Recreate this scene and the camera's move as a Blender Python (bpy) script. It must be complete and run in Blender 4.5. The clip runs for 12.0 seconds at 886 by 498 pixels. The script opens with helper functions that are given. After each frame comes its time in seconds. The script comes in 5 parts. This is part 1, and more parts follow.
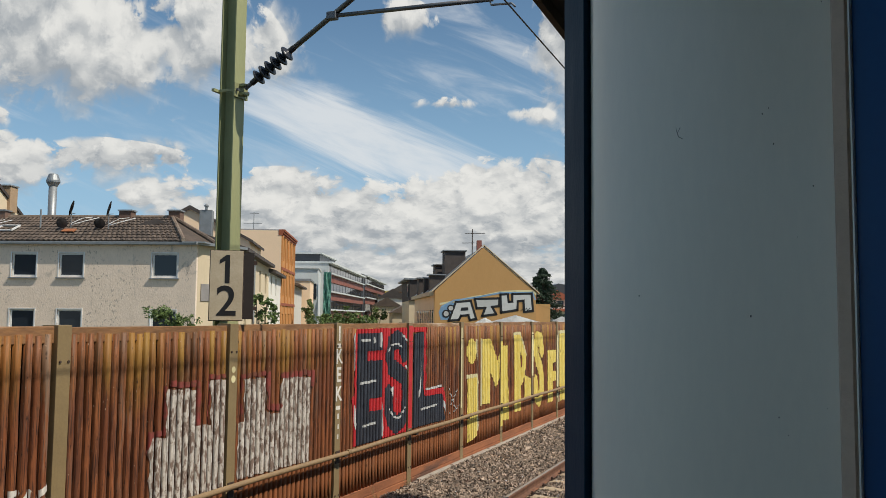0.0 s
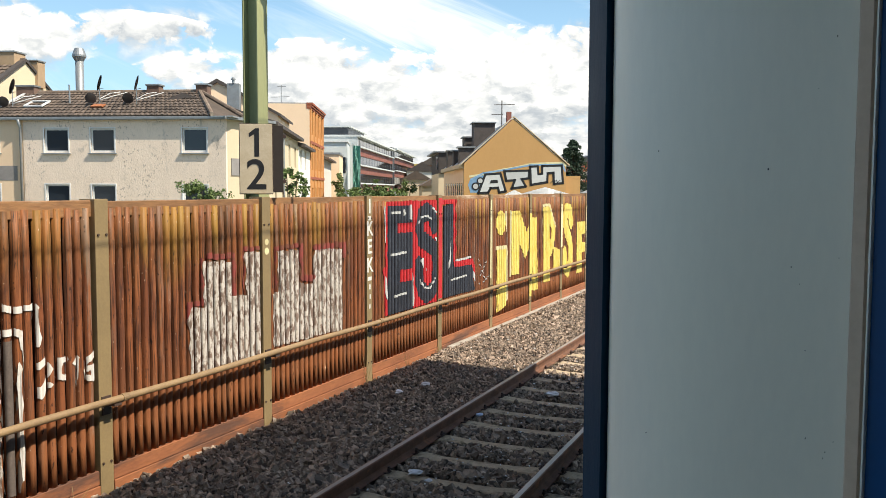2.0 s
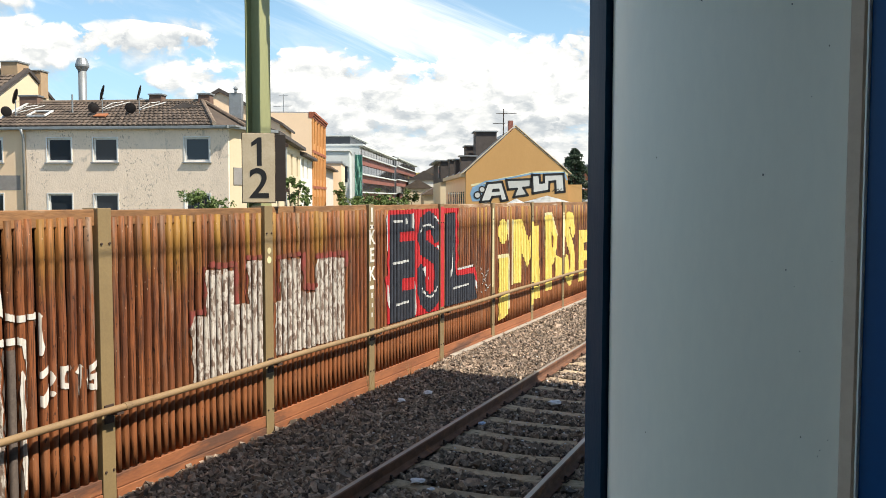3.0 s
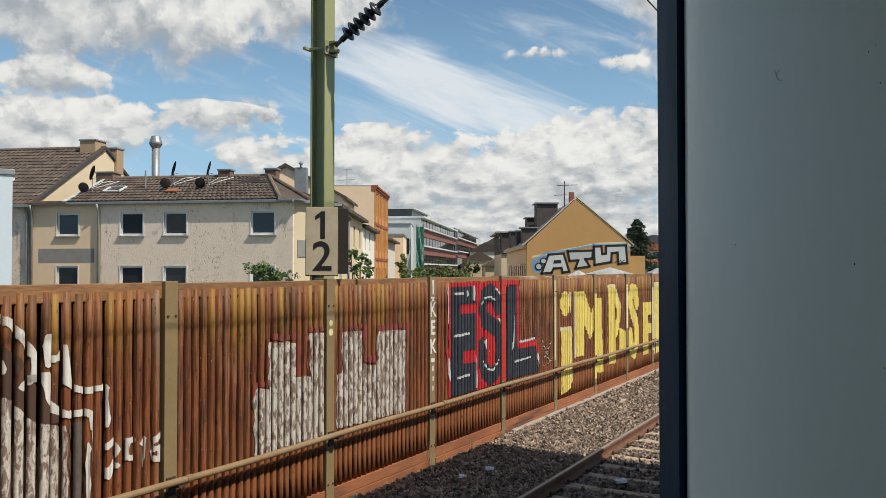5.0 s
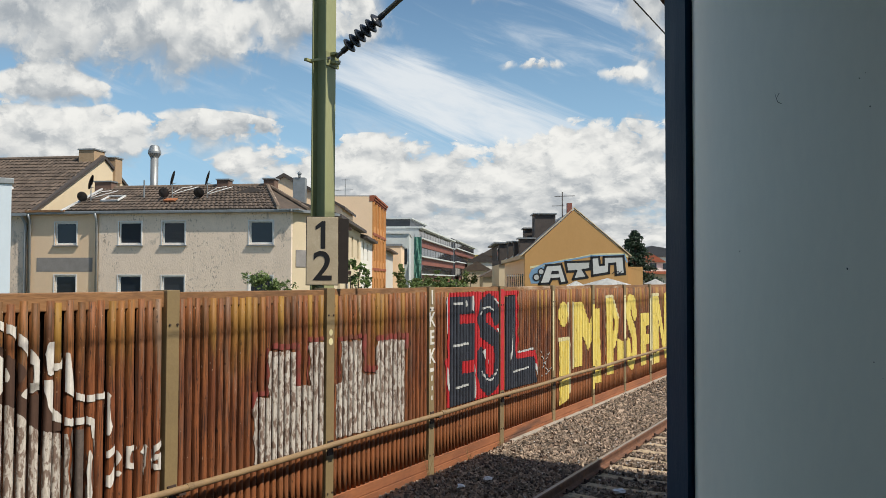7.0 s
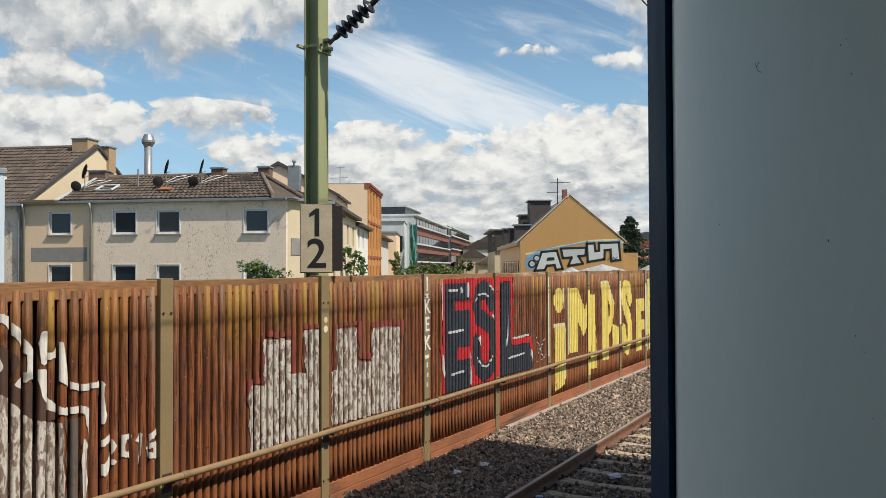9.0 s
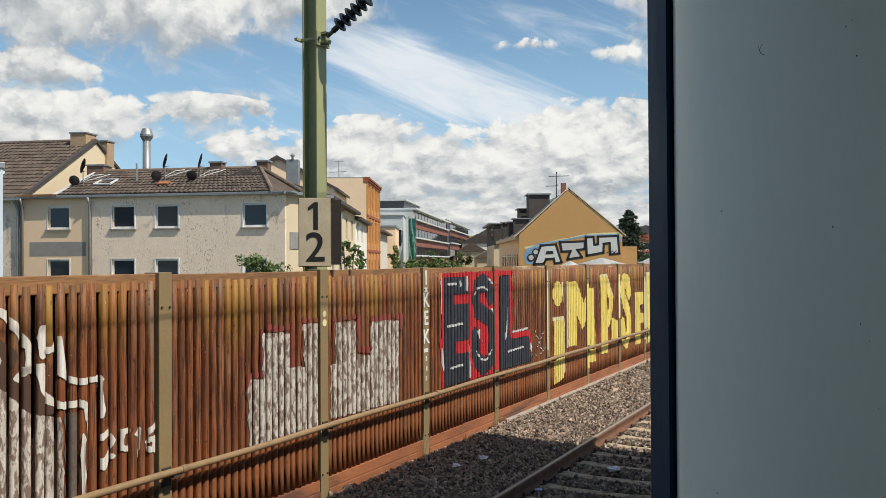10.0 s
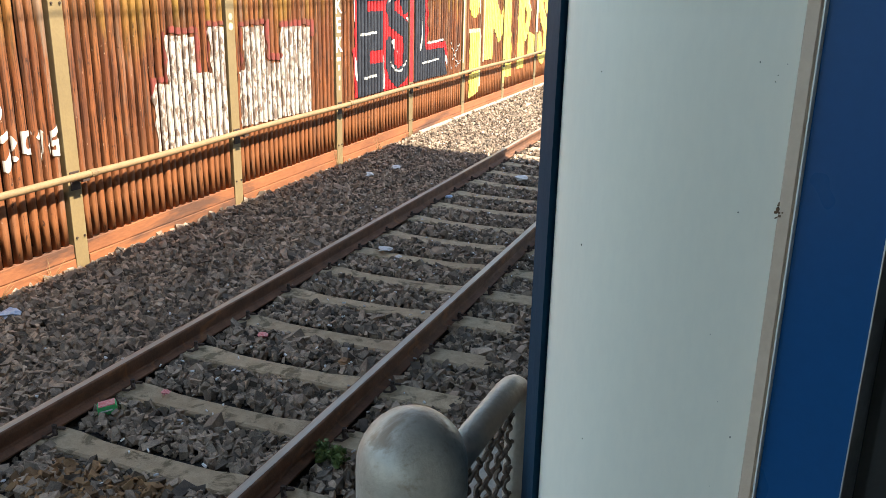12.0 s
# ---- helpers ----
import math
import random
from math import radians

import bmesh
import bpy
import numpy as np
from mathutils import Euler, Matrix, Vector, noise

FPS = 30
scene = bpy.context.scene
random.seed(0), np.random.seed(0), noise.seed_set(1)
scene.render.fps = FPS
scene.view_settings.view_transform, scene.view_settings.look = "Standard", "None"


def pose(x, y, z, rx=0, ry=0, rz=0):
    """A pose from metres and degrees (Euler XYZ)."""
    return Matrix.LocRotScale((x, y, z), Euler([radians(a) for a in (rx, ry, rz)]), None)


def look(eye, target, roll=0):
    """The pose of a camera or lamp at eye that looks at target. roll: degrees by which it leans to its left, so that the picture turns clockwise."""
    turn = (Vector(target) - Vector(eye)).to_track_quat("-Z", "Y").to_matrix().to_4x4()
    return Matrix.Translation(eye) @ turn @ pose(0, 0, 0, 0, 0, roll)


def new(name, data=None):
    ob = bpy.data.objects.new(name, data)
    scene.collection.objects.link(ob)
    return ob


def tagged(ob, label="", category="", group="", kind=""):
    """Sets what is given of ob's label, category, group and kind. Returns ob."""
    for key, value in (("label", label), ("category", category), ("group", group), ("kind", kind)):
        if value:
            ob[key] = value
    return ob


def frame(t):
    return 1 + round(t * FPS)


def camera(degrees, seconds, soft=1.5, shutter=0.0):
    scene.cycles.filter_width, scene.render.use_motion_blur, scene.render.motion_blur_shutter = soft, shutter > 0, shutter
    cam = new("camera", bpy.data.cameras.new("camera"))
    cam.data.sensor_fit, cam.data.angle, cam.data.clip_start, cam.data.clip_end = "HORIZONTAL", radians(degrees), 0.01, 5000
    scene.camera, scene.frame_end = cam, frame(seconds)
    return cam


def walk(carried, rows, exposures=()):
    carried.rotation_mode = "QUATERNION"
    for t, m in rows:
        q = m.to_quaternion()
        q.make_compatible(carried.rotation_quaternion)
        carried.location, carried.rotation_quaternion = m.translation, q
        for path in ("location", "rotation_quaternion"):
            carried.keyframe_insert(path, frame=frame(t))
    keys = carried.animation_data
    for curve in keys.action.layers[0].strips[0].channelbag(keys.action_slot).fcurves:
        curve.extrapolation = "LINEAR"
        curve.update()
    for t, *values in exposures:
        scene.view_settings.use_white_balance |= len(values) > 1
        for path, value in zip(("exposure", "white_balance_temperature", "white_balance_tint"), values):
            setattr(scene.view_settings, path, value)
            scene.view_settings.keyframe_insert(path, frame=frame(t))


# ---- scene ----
cam = camera(54.0, 12.0, 0.5)
PATH = [
    (0, (0.14, -0.131, 2.656), (-0.592, 1.724, 2.81), 0.6),
    (0.5, (0.142, -0.12, 2.66), (-0.658, 1.704, 2.836), 0.3),
    (1, (0.147, -0.133, 2.645), (-0.651, 1.698, 2.758), 0.5),
    (1.5, (0.149, -0.149, 2.648), (-0.65, 1.683, 2.562), 0.3),
    (2, (0.15, -0.142, 2.645), (-0.643, 1.689, 2.507), 0.2),
    (2.5, (0.154, -0.137, 2.641), (-0.636, 1.695, 2.498), -0.3),
    (3, (0.155, -0.157, 2.643), (-0.643, 1.674, 2.525), 0.1),
    (3.5, (0.153, -0.161, 2.639), (-0.709, 1.643, 2.591), -0.1),
    (3.7, (0.15, -0.147, 2.64), (-0.755, 1.637, 2.631), -0.1),
    (5.3, (0.142, -0.133, 2.656), (-0.786, 1.637, 2.729), 0.1),
    (5.5, (0.145, -0.179, 2.654), (-0.78, 1.592, 2.748), 0.0),
    (6, (0.148, -0.194, 2.655), (-0.775, 1.578, 2.743), 0.2),
    (6.5, (0.142, -0.181, 2.652), (-0.779, 1.593, 2.731), 0.2),
    (7, (0.147, -0.194, 2.65), (-0.773, 1.58, 2.72), 0.2),
    (9, (0.154, -0.174, 2.642), (-0.758, 1.606, 2.683), -0.2),
    (9.5, (0.151, -0.163, 2.642), (-0.761, 1.617, 2.676), -0.2),
    (10, (0.15, -0.162, 2.638), (-0.76, 1.619, 2.665), -0.3),
    (10.5, (0.147, -0.159, 2.633), (-0.763, 1.622, 2.649), -0.1),
    (11, (0.15, -0.168, 2.609), (-0.759, 1.609, 2.485), 0.2),
    (11.3, (0.137, -0.156, 2.59), (-0.753, 1.609, 2.28), 0.3),
    (11.4, (0.149, -0.145, 2.582), (-0.73, 1.611, 2.205), 0.0),
    (11.5, (0.159, -0.154, 2.564), (-0.703, 1.595, 2.121), -0.0),
    (12, (0.165, -0.142, 2.54), (-0.529, 1.633, 1.935), 1.2),
]
EXPOSURES = [(0.0, -0.25, 6620, 8), (0.5, -0.28, 6620, 8), (1.0, -0.2, 6620, 8), (1.5, 0.25, 6620, 8), (2.0, 0.5, 6800, 8), (3.0, 0.5, 6800, 8), (3.5, 0.3, 6700, 8), (5.5, -0.15, 6620, 8), (6.5, -0.1, 6620, 8), (9.0, -0.05, 6620, 8), (10.5, 0.0, 6620, 8), (11.0, 0.3, 6620, 8), (11.5, 0.68, 6950, 8), (12.0, 1.55, 7150, 8)]
walk(cam, [(t, look(e, g, r)) for t, e, g, r in PATH], EXPOSURES)

# ---------------------------------------------------------------- light
SUN_SIDE, SUN_UP = Vector((1.0, -0.06)).normalized(), radians(50.8)
to_sun = Vector((SUN_SIDE.x * math.cos(SUN_UP), SUN_SIDE.y * math.cos(SUN_UP), math.sin(SUN_UP)))
sun = new("sun", bpy.data.lights.new("sun", "SUN"))
sun.data.energy, sun.data.angle, sun.data.color = 5.0, radians(0.53), (1.0, 0.94, 0.85)
sun.matrix_world = look((20, -10, 30), Vector((20, -10, 30)) - to_sun)

VIEW_YAW = 27.55
world = bpy.data.worlds.new("sky")
scene.world = world
world.use_nodes = True


class Graph:
    """Short hand for building node trees."""

    def __init__(self, tree):
        self.tree, self.nodes, self.links = tree, tree.nodes, tree.links

    def node(self, kind):
        return self.nodes.new(kind)

    def put(self, socket, value):
        if isinstance(value, bpy.types.NodeSocket):
            self.links.new(value, socket)
        else:
            socket.default_value = value

    def math(self, op, a, b=0.0, c=0.0, clamp=False):
        n = self.node("ShaderNodeMath")
        n.operation, n.use_clamp = op, clamp
        for socket, value in zip(n.inputs, (a, b, c)):
            self.put(socket, value)
        return n.outputs[0]

    def span(self, v, lo, hi, to_lo=0.0, to_hi=1.0, smooth=True):
        n = self.node("ShaderNodeMapRange")
        n.interpolation_type = "SMOOTHSTEP" if smooth else "LINEAR"
        for socket, value in zip(n.inputs, (v, lo, hi, to_lo, to_hi)):
            self.put(socket, value)
        return n.outputs[0]

    def noise(self, vector, scale, detail=5.0, rough=0.55, distortion=0.0):
        n = self.node("ShaderNodeTexNoise")
        self.put(n.inputs["Vector"], vector)
        n.inputs["Scale"].default_value, n.inputs["Detail"].default_value = scale, detail
        n.inputs["Roughness"].default_value, n.inputs["Distortion"].default_value = rough, distortion
        return n.outputs["Fac"]

    def mix(self, f, a, b):
        n = self.node("ShaderNodeMix")
        n.data_type = "RGBA"
        self.put(n.inputs[0], f)
        self.put(n.inputs[6], (*a, 1) if isinstance(a, tuple) else a)
        self.put(n.inputs[7], (*b, 1) if isinstance(b, tuple) else b)
        return n.outputs[2]

    def vec(self, x, y, z):
        n = self.node("ShaderNodeCombineXYZ")
        for socket, value in zip(n.inputs, (x, y, z)):
            self.put(socket, value)
        return n.outputs[0]


def build_sky():
    g = Graph(world.node_tree)
    g.nodes.clear()
    out, bg = g.node("ShaderNodeOutputWorld"), g.node("ShaderNodeBackground")
    g.links.new(bg.outputs[0], out.inputs[0])
    bg.inputs[1].default_value = 0.1
    sky = g.node("ShaderNodeTexSky")
    sky.sky_type, sky.sun_disc = "NISHITA", False
    sky.sun_elevation, sky.sun_rotation = SUN_UP, math.atan2(SUN_SIDE.x, SUN_SIDE.y)
    sky.altitude, sky.air_density, sky.dust_density, sky.ozone_density = 60, 1.0, 1.0, 1.6
    sep = g.node("ShaderNodeSeparateXYZ")
    g.links.new(g.node("ShaderNodeTexCoord").outputs["Generated"], sep.inputs[0])
    x, y, z = sep.outputs
    # heading to the right of the street and height over the horizon, in degrees
    A = g.math("ADD", g.math("MULTIPLY", g.math("ARCTAN2", x, y), 57.2958), VIEW_YAW)
    E = g.math("MULTIPLY", g.math("ARCSINE", z), 57.2958)
    # clouds lie flatter and closer together towards the horizon
    rise = g.math("MULTIPLY", g.math("LOGARITHM", g.math("ADD", g.math("MAXIMUM", E, 0.0), 5.0), 2.718), 1.9)
    across = g.math("MULTIPLY", A, 0.1)

    def billows(dx, dz):
        """Heaped cloud: a broad noise with rounded puffs of two sizes on it."""
        at = g.vec(g.math("ADD", across, dx), g.math("ADD", rise, dz), 3.7)
        broad = g.noise(at, 1.6, 3.0, 0.5)
        fine = g.noise(at, 5.5, 8.0, 0.6, 0.25)
        warp = g.math("MULTIPLY", fine, 0.45)
        moved = g.vec(g.math("ADD", g.math("ADD", across, dx), warp), g.math("ADD", g.math("ADD", rise, dz), warp), 1.2)
        v = g.node("ShaderNodeTexVoronoi")
        v.feature = "SMOOTH_F1"
        v.inputs["Scale"].default_value, v.inputs["Smoothness"].default_value, v.inputs["Detail"].default_value = 5.5, 0.3, 1.5
        g.links.new(moved, v.inputs["Vector"])
        puff = g.math("MULTIPLY", g.math("SUBTRACT", 0.42, v.outputs["Distance"]), 0.2)
        return g.math("ADD", g.math("ADD", g.math("SUBTRACT", broad, 0.5), puff), g.math("MULTIPLY", g.math("SUBTRACT", fine, 0.5), 0.5))

    n0, n1 = billows(0.0, 0.0), billows(0.035, 0.1)
    # cloud banks: heading, height of the shoulder, half width, rise above it, depth below it, thickness
    banks = [(-25, 16.0, 17, 7.0, 3.6, 1.2), (-10.5, 16.5, 3.6, 3.4, 3.0, 1.0), (-24.5, 11.2, 3.4, 2.0, 1.2, 0.9), (-26, 8.4, 10, 2.6, 2.6, 0.75), (-16, 9.3, 8, 1.8, 2.2, 0.35), (-10, 7.2, 6, 2.4, 2.2, 0.55),
             (-3.5, 6.0, 8, 3.2, 3.4, 1.0), (9.5, 5.6, 9, 4.2, 3.6, 1.1), (20, 5.4, 9, 4.8, 3.4, 1.1), (4, 2.2, 28, 1.8, 2.5, 1.0), (15.5, 17.5, 5.5, 4.0, 4.5, 1.0), (3, 19.0, 3.0, 1.8, 1.8, 0.45), (6.6, 13.8, 4.6, 0.9, 0.8, 0.1), (12, 13.2, 3.2, 1.0, 0.9, 0.15),
             (-45, 8, 14, 5, 4, 1.0), (-50, 20, 12, 7, 3, 1.0), (48, 7, 16, 6, 5, 1.0), (38, 19, 9, 5, 3, 1.0)]
    best, sum_w, sum_l = None, 1e-4, 0.0
    for a, e, ra, up, down, thick in banks:
        da = g.math("DIVIDE", g.math("SUBTRACT", A, a), ra)
        d = g.math("SUBTRACT", E, e)
        de = g.math("ADD", g.math("DIVIDE", g.math("MAXIMUM", d, 0.0), up), g.math("DIVIDE", g.math("MINIMUM", d, 0.0), down))
        m = g.math("SUBTRACT", thick, g.math("ADD", g.math("MULTIPLY", da, da), g.math("MULTIPLY", de, de)))
        best = m if best is None else g.math("SMOOTH_MAX", best, m, 0.25)
        w = g.math("POWER", g.math("MAXIMUM", g.math("ADD", m, 0.35), 0.0), 3.0)
        sum_w = g.math("ADD", sum_w, w)
        sum_l = g.math("ADD", sum_l, g.math("MULTIPLY", w, g.span(de, -0.95, 0.6)))
    lifted = g.math("DIVIDE", sum_l, sum_w)
    best = g.math("MAXIMUM", best, g.span(E, 23, 42, -1.0, -0.1))
    best = g.math("MAXIMUM", best, -1.0)
    density = g.math("ADD", g.math("MULTIPLY", best, 0.36), g.math("ADD", g.math("MULTIPLY", n0, 1.2), 0.17))
    edge = g.span(lifted, 0.1, 0.8, 0.42, 0.12)
    cover = g.span(density, 0.0, edge)
    light = g.math("ADD", g.math("MULTIPLY", lifted, 0.55), g.math("MULTIPLY", g.math("SUBTRACT", n0, n1), 1.9))
    light = g.math("ADD", light, g.math("MULTIPLY", n0, 0.5))
    light = g.math("ADD", light, 0.14)
    cloud = g.mix(g.span(light, -0.1, 1.0), (4.0, 4.4, 4.9), (9.3, 9.25, 9.1))
    # thin high streaks that run down to the right, densest in one long band
    s = g.vec(g.math("ADD", g.math("MULTIPLY", A, 0.07), g.math("MULTIPLY", E, 0.03)),
              g.math("ADD", g.math("MULTIPLY", E, 0.3), g.math("MULTIPLY", A, 0.1)), 1.3)
    fibre = g.noise(s, 1.3, 8.0, 0.6, 0.6)
    off_line = g.math("DIVIDE", g.math("ADD", g.math("SUBTRACT", E, 12.0), g.math("MULTIPLY", A, 0.3)), 2.7)
    along = g.math("DIVIDE", g.math("SUBTRACT", A, 1.5), 12.0)
    band = g.span(g.math("ADD", g.math("MULTIPLY", off_line, off_line), g.math("MULTIPLY", along, along)), 0.1, 1.3, 0.24, 0.0)
    streak = g.span(g.math("ADD", fibre, band), 0.5, 0.86, 0.0, 0.85)
    haze = g.span(E, 0.0, 22.0, 0.75, 0.12)
    deep = g.node("ShaderNodeHueSaturation")
    deep.inputs["Saturation"].default_value = 1.2
    g.links.new(sky.outputs[0], deep.inputs["Color"])
    color = g.mix(haze, deep.outputs[0], (4.2, 7.1, 10.0))
    color = g.mix(streak, color, (8.7, 9.0, 9.4))
    color = g.mix(cover, color, cloud)
    g.links.new(color, bg.inputs[0])


build_sky()


# ---------------------------------------------------------------- materials
def material(name, a, b=None, rough=0.7, scale=4.0, fine=40.0, bump=0.2, metal=0.0, spread=0.12, stain=None, stain_at=0.62,
             stretch=(1, 1, 1), spec=0.5, depth=0.01, stain_soft=0.12, specks=None):
    """Two tones mixed by a coarse and a fine noise, a stain over it, pieces that differ a little and a fine relief."""
    m = bpy.data.materials.new(name)
    m.use_nodes = True
    g = Graph(m.node_tree)
    bsdf = g.nodes["Principled BSDF"]
    geo, info = g.node("ShaderNodeNewGeometry"), g.node("ShaderNodeObjectInfo")
    mp = g.node("ShaderNodeMapping")
    mp.inputs["Scale"].default_value = stretch
    g.links.new(geo.outputs["Position"], mp.inputs[0])
    p = mp.outputs[0]
    b = b or tuple(c * 0.75 for c in a)
    coarse, small = g.noise(p, scale, 5, 0.6), g.noise(p, fine, 4, 0.6)
    f = g.math("ADD", g.math("MULTIPLY", g.span(coarse, 0.3, 0.7), 0.6), g.math("MULTIPLY", g.span(small, 0.3, 0.7), 0.4))
    col = g.mix(f, a, b)
    if stain:
        col = g.mix(g.span(g.noise(p, scale * 0.6, 7, 0.65, 0.5), stain_at, stain_at + stain_soft, 0.0, 0.85), col, stain)
    if specks:
        flake = g.span(g.noise(p, specks[1], 4, 0.6), specks[2], specks[2] + 0.04, 0.0, 0.8)
        col = g.mix(g.math("MULTIPLY", flake, g.span(g.noise(p, specks[1] * 0.08, 3, 0.5), 0.42, 0.6, 0.15, 1.0)), col, specks[0])
    hsv = g.node("ShaderNodeHueSaturation")
    g.links.new(col, hsv.inputs["Color"])
    vary = g.math("ADD", info.outputs["Random"], geo.outputs["Random Per Island"])
    vary = g.math("FRACT", vary)
    g.links.new(g.span(vary, 0, 1, 1 - spread, 1 + spread, False), hsv.inputs["Value"])
    g.links.new(hsv.outputs[0], bsdf.inputs["Base Color"])
    g.links.new(g.span(coarse, 0.2, 0.8, max(0.02, rough - 0.1), min(1, rough + 0.1), False), bsdf.inputs["Roughness"])
    bsdf.inputs["Metallic"].default_value = metal
    bsdf.inputs["Specular IOR Level"].default_value = spec
    if bump:
        bp = g.node("ShaderNodeBump")
        bp.inputs["Strength"].default_value, bp.inputs["Distance"].default_value = bump, depth
        g.links.new(g.math("ADD", small, g.math("MULTIPLY", coarse, 0.5)), bp.inputs["Height"])
        g.links.new(bp.outputs[0], bsdf.inputs["Normal"])
    return m


def slat_material():
    """Brown stained wood, streaked along the grain, some slats yellowed towards their tops, greyed in patches."""
    m = bpy.data.materials.new("stained slat wood")
    m.use_nodes = True
    g = Graph(m.node_tree)
    bsdf = g.nodes["Principled BSDF"]
    geo, info = g.node("ShaderNodeNewGeometry"), g.node("ShaderNodeObjectInfo")
    sep = g.node("ShaderNodeSeparateXYZ")
    g.links.new(geo.outputs["Position"], sep.inputs[0])
    px, py, pz = sep.outputs
    rnd = info.outputs["Random"]
    grain = g.noise(g.vec(px, py, g.math("MULTIPLY", pz, 0.035)), 75, 6, 0.7)
    patch = g.noise(g.vec(px, g.math("MULTIPLY", py, 1.0), g.math("MULTIPLY", pz, 0.35)), 5.5, 6, 0.65)
    tone = g.math("FRACT", g.math("MULTIPLY", rnd, 7.31))
    col = g.mix(tone, (0.23, 0.07, 0.027), (0.085, 0.034, 0.02))
    col = g.mix(g.span(patch, 0.38, 0.68), col, (0.3, 0.1, 0.036))
    col = g.mix(g.span(grain, 0.46, 0.62, 0.0, 0.85), col, (0.035, 0.017, 0.012))
    # ochre wood bared from the top down on some slats
    bare = g.math("MULTIPLY", g.span(g.math("ADD", pz, g.math("MULTIPLY", patch, 1.1)), 2.25, 2.85),
                  g.span(g.math("FRACT", g.math("MULTIPLY", rnd, 3.77)), 0.45, 0.95, 0.12, 1.0))
    col = g.mix(g.math("MULTIPLY", bare, 0.8), col, (0.34, 0.19, 0.035))
    grey = g.span(g.noise(g.vec(px, py, g.math("MULTIPLY", pz, 0.12)), 9, 5, 0.7), 0.5, 0.66, 0.0, 0.75)
    col = g.mix(g.math("MULTIPLY", grey, g.math("FRACT", g.math("MULTIPLY", rnd, 5.13))), col, (0.25, 0.17, 0.12))
    col = g.mix(g.span(grain, 0.4, 0.28, 0.0, 0.6), col, (0.36, 0.2, 0.11))
    # lighter orange towards the foot, in uneven streaks
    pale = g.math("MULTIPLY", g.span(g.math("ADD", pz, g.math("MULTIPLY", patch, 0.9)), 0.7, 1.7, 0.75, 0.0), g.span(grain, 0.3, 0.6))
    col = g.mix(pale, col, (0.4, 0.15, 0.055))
    # dark scuffs and knots, pale chips
    scuff = g.noise(g.vec(px, py, g.math("MULTIPLY", pz, 0.3)), 26, 5, 0.7)
    col = g.mix(g.span(scuff, 0.6, 0.68, 0.0, 0.85), col, (0.022, 0.013, 0.01))
    chip = g.noise(g.vec(px, py, g.math("MULTIPLY", pz, 0.5)), 48, 3, 0.6)
    col = g.mix(g.span(chip, 0.69, 0.73, 0.0, 0.8), col, (0.5, 0.36, 0.25))
    g.links.new(col, bsdf.inputs["Base Color"])
    bsdf.inputs["Roughness"].default_value = 0.6
    bsdf.inputs["Specular IOR Level"].default_value = 0.3
    bp = g.node("ShaderNodeBump")
    bp.inputs["Strength"].default_value, bp.inputs["Distance"].default_value = 0.5, 0.006
    g.links.new(grain, bp.inputs["Height"])
    g.links.new(bp.outputs[0], bsdf.inputs["Normal"])
    return m


def glass_material():
    m = bpy.data.materials.new("window glass")
    m.use_nodes = True
    b = m.node_tree.nodes["Principled BSDF"]
    b.inputs["Base Color"].default_value = (0.02, 0.026, 0.034, 1)
    b.inputs["Roughness"].default_value, b.inputs["IOR"].default_value = 0.06, 1.5
    return m


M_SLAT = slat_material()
M_GLASS = glass_material()
# backing boards coloured almost black: shade of the grooves between slats
M_BOARD_SHADE = material("backing board with groove shade", (0.03, 0.015, 0.01), (0.016, 0.009, 0.007), 0.9, 3, 30, 0.3, stretch=(1, 1, 0.2))
M_CAP = material("weathered cap board", (0.3, 0.15, 0.06), (0.15, 0.075, 0.035), 0.8, 5, 40, 0.5, stretch=(1, 0.2, 1), stain=(0.46, 0.36, 0.26), stain_at=0.56)
M_KICK = material("kick board wood", (0.36, 0.13, 0.05), (0.2, 0.07, 0.03), 0.8, 4, 50, 0.4, stretch=(1, 0.2, 1), stain=(0.09, 0.045, 0.03), stain_at=0.5)
M_POST = material("ochre painted steel post", (0.26, 0.185, 0.088), (0.2, 0.14, 0.068), 0.55, 2.5, 45, 0.1, stain=(0.16, 0.09, 0.045), stain_at=0.68)
M_PIPE = material("dull ochre pipe paint", (0.29, 0.19, 0.095), (0.2, 0.13, 0.068), 0.5, 6, 60, 0.15, stain=(0.15, 0.08, 0.045), stain_at=0.64)
M_RUST = material("dark rusty steel", (0.07, 0.04, 0.028), (0.045, 0.028, 0.022), 0.75, 12, 90, 0.3)
M_MAST = material("olive mast paint", (0.31, 0.31, 0.15), (0.24, 0.25, 0.12), 0.6, 1.6, 40, 0.08, stain=(0.14, 0.15, 0.09), stain_at=0.66, stretch=(1, 1, 0.3))
M_IRON = material("grey galvanised iron", (0.2, 0.2, 0.2), (0.12, 0.12, 0.125), 0.45, 8, 60, 0.1, metal=0.7)
M_INSUL = material("dark glazed porcelain", (0.03, 0.03, 0.035), (0.02, 0.02, 0.022), 0.25, 10, 60, 0)
M_WIRE = material("copper wire", (0.05, 0.045, 0.04), None, 0.5, 10, 60, 0, metal=0.5)
M_SIGN = material("yellowed white sign", (0.56, 0.47, 0.33), (0.44, 0.35, 0.23), 0.5, 6, 60, 0.05, stain=(0.3, 0.17, 0.08), stain_at=0.66)
M_SIGN_BACK = material("dark brown sign back", (0.035, 0.024, 0.017), None, 0.6, 6, 60, 0.05)
M_BLACK = material("black sign paint", (0.014, 0.013, 0.013), None, 0.5, 8, 70, 0, spread=0)
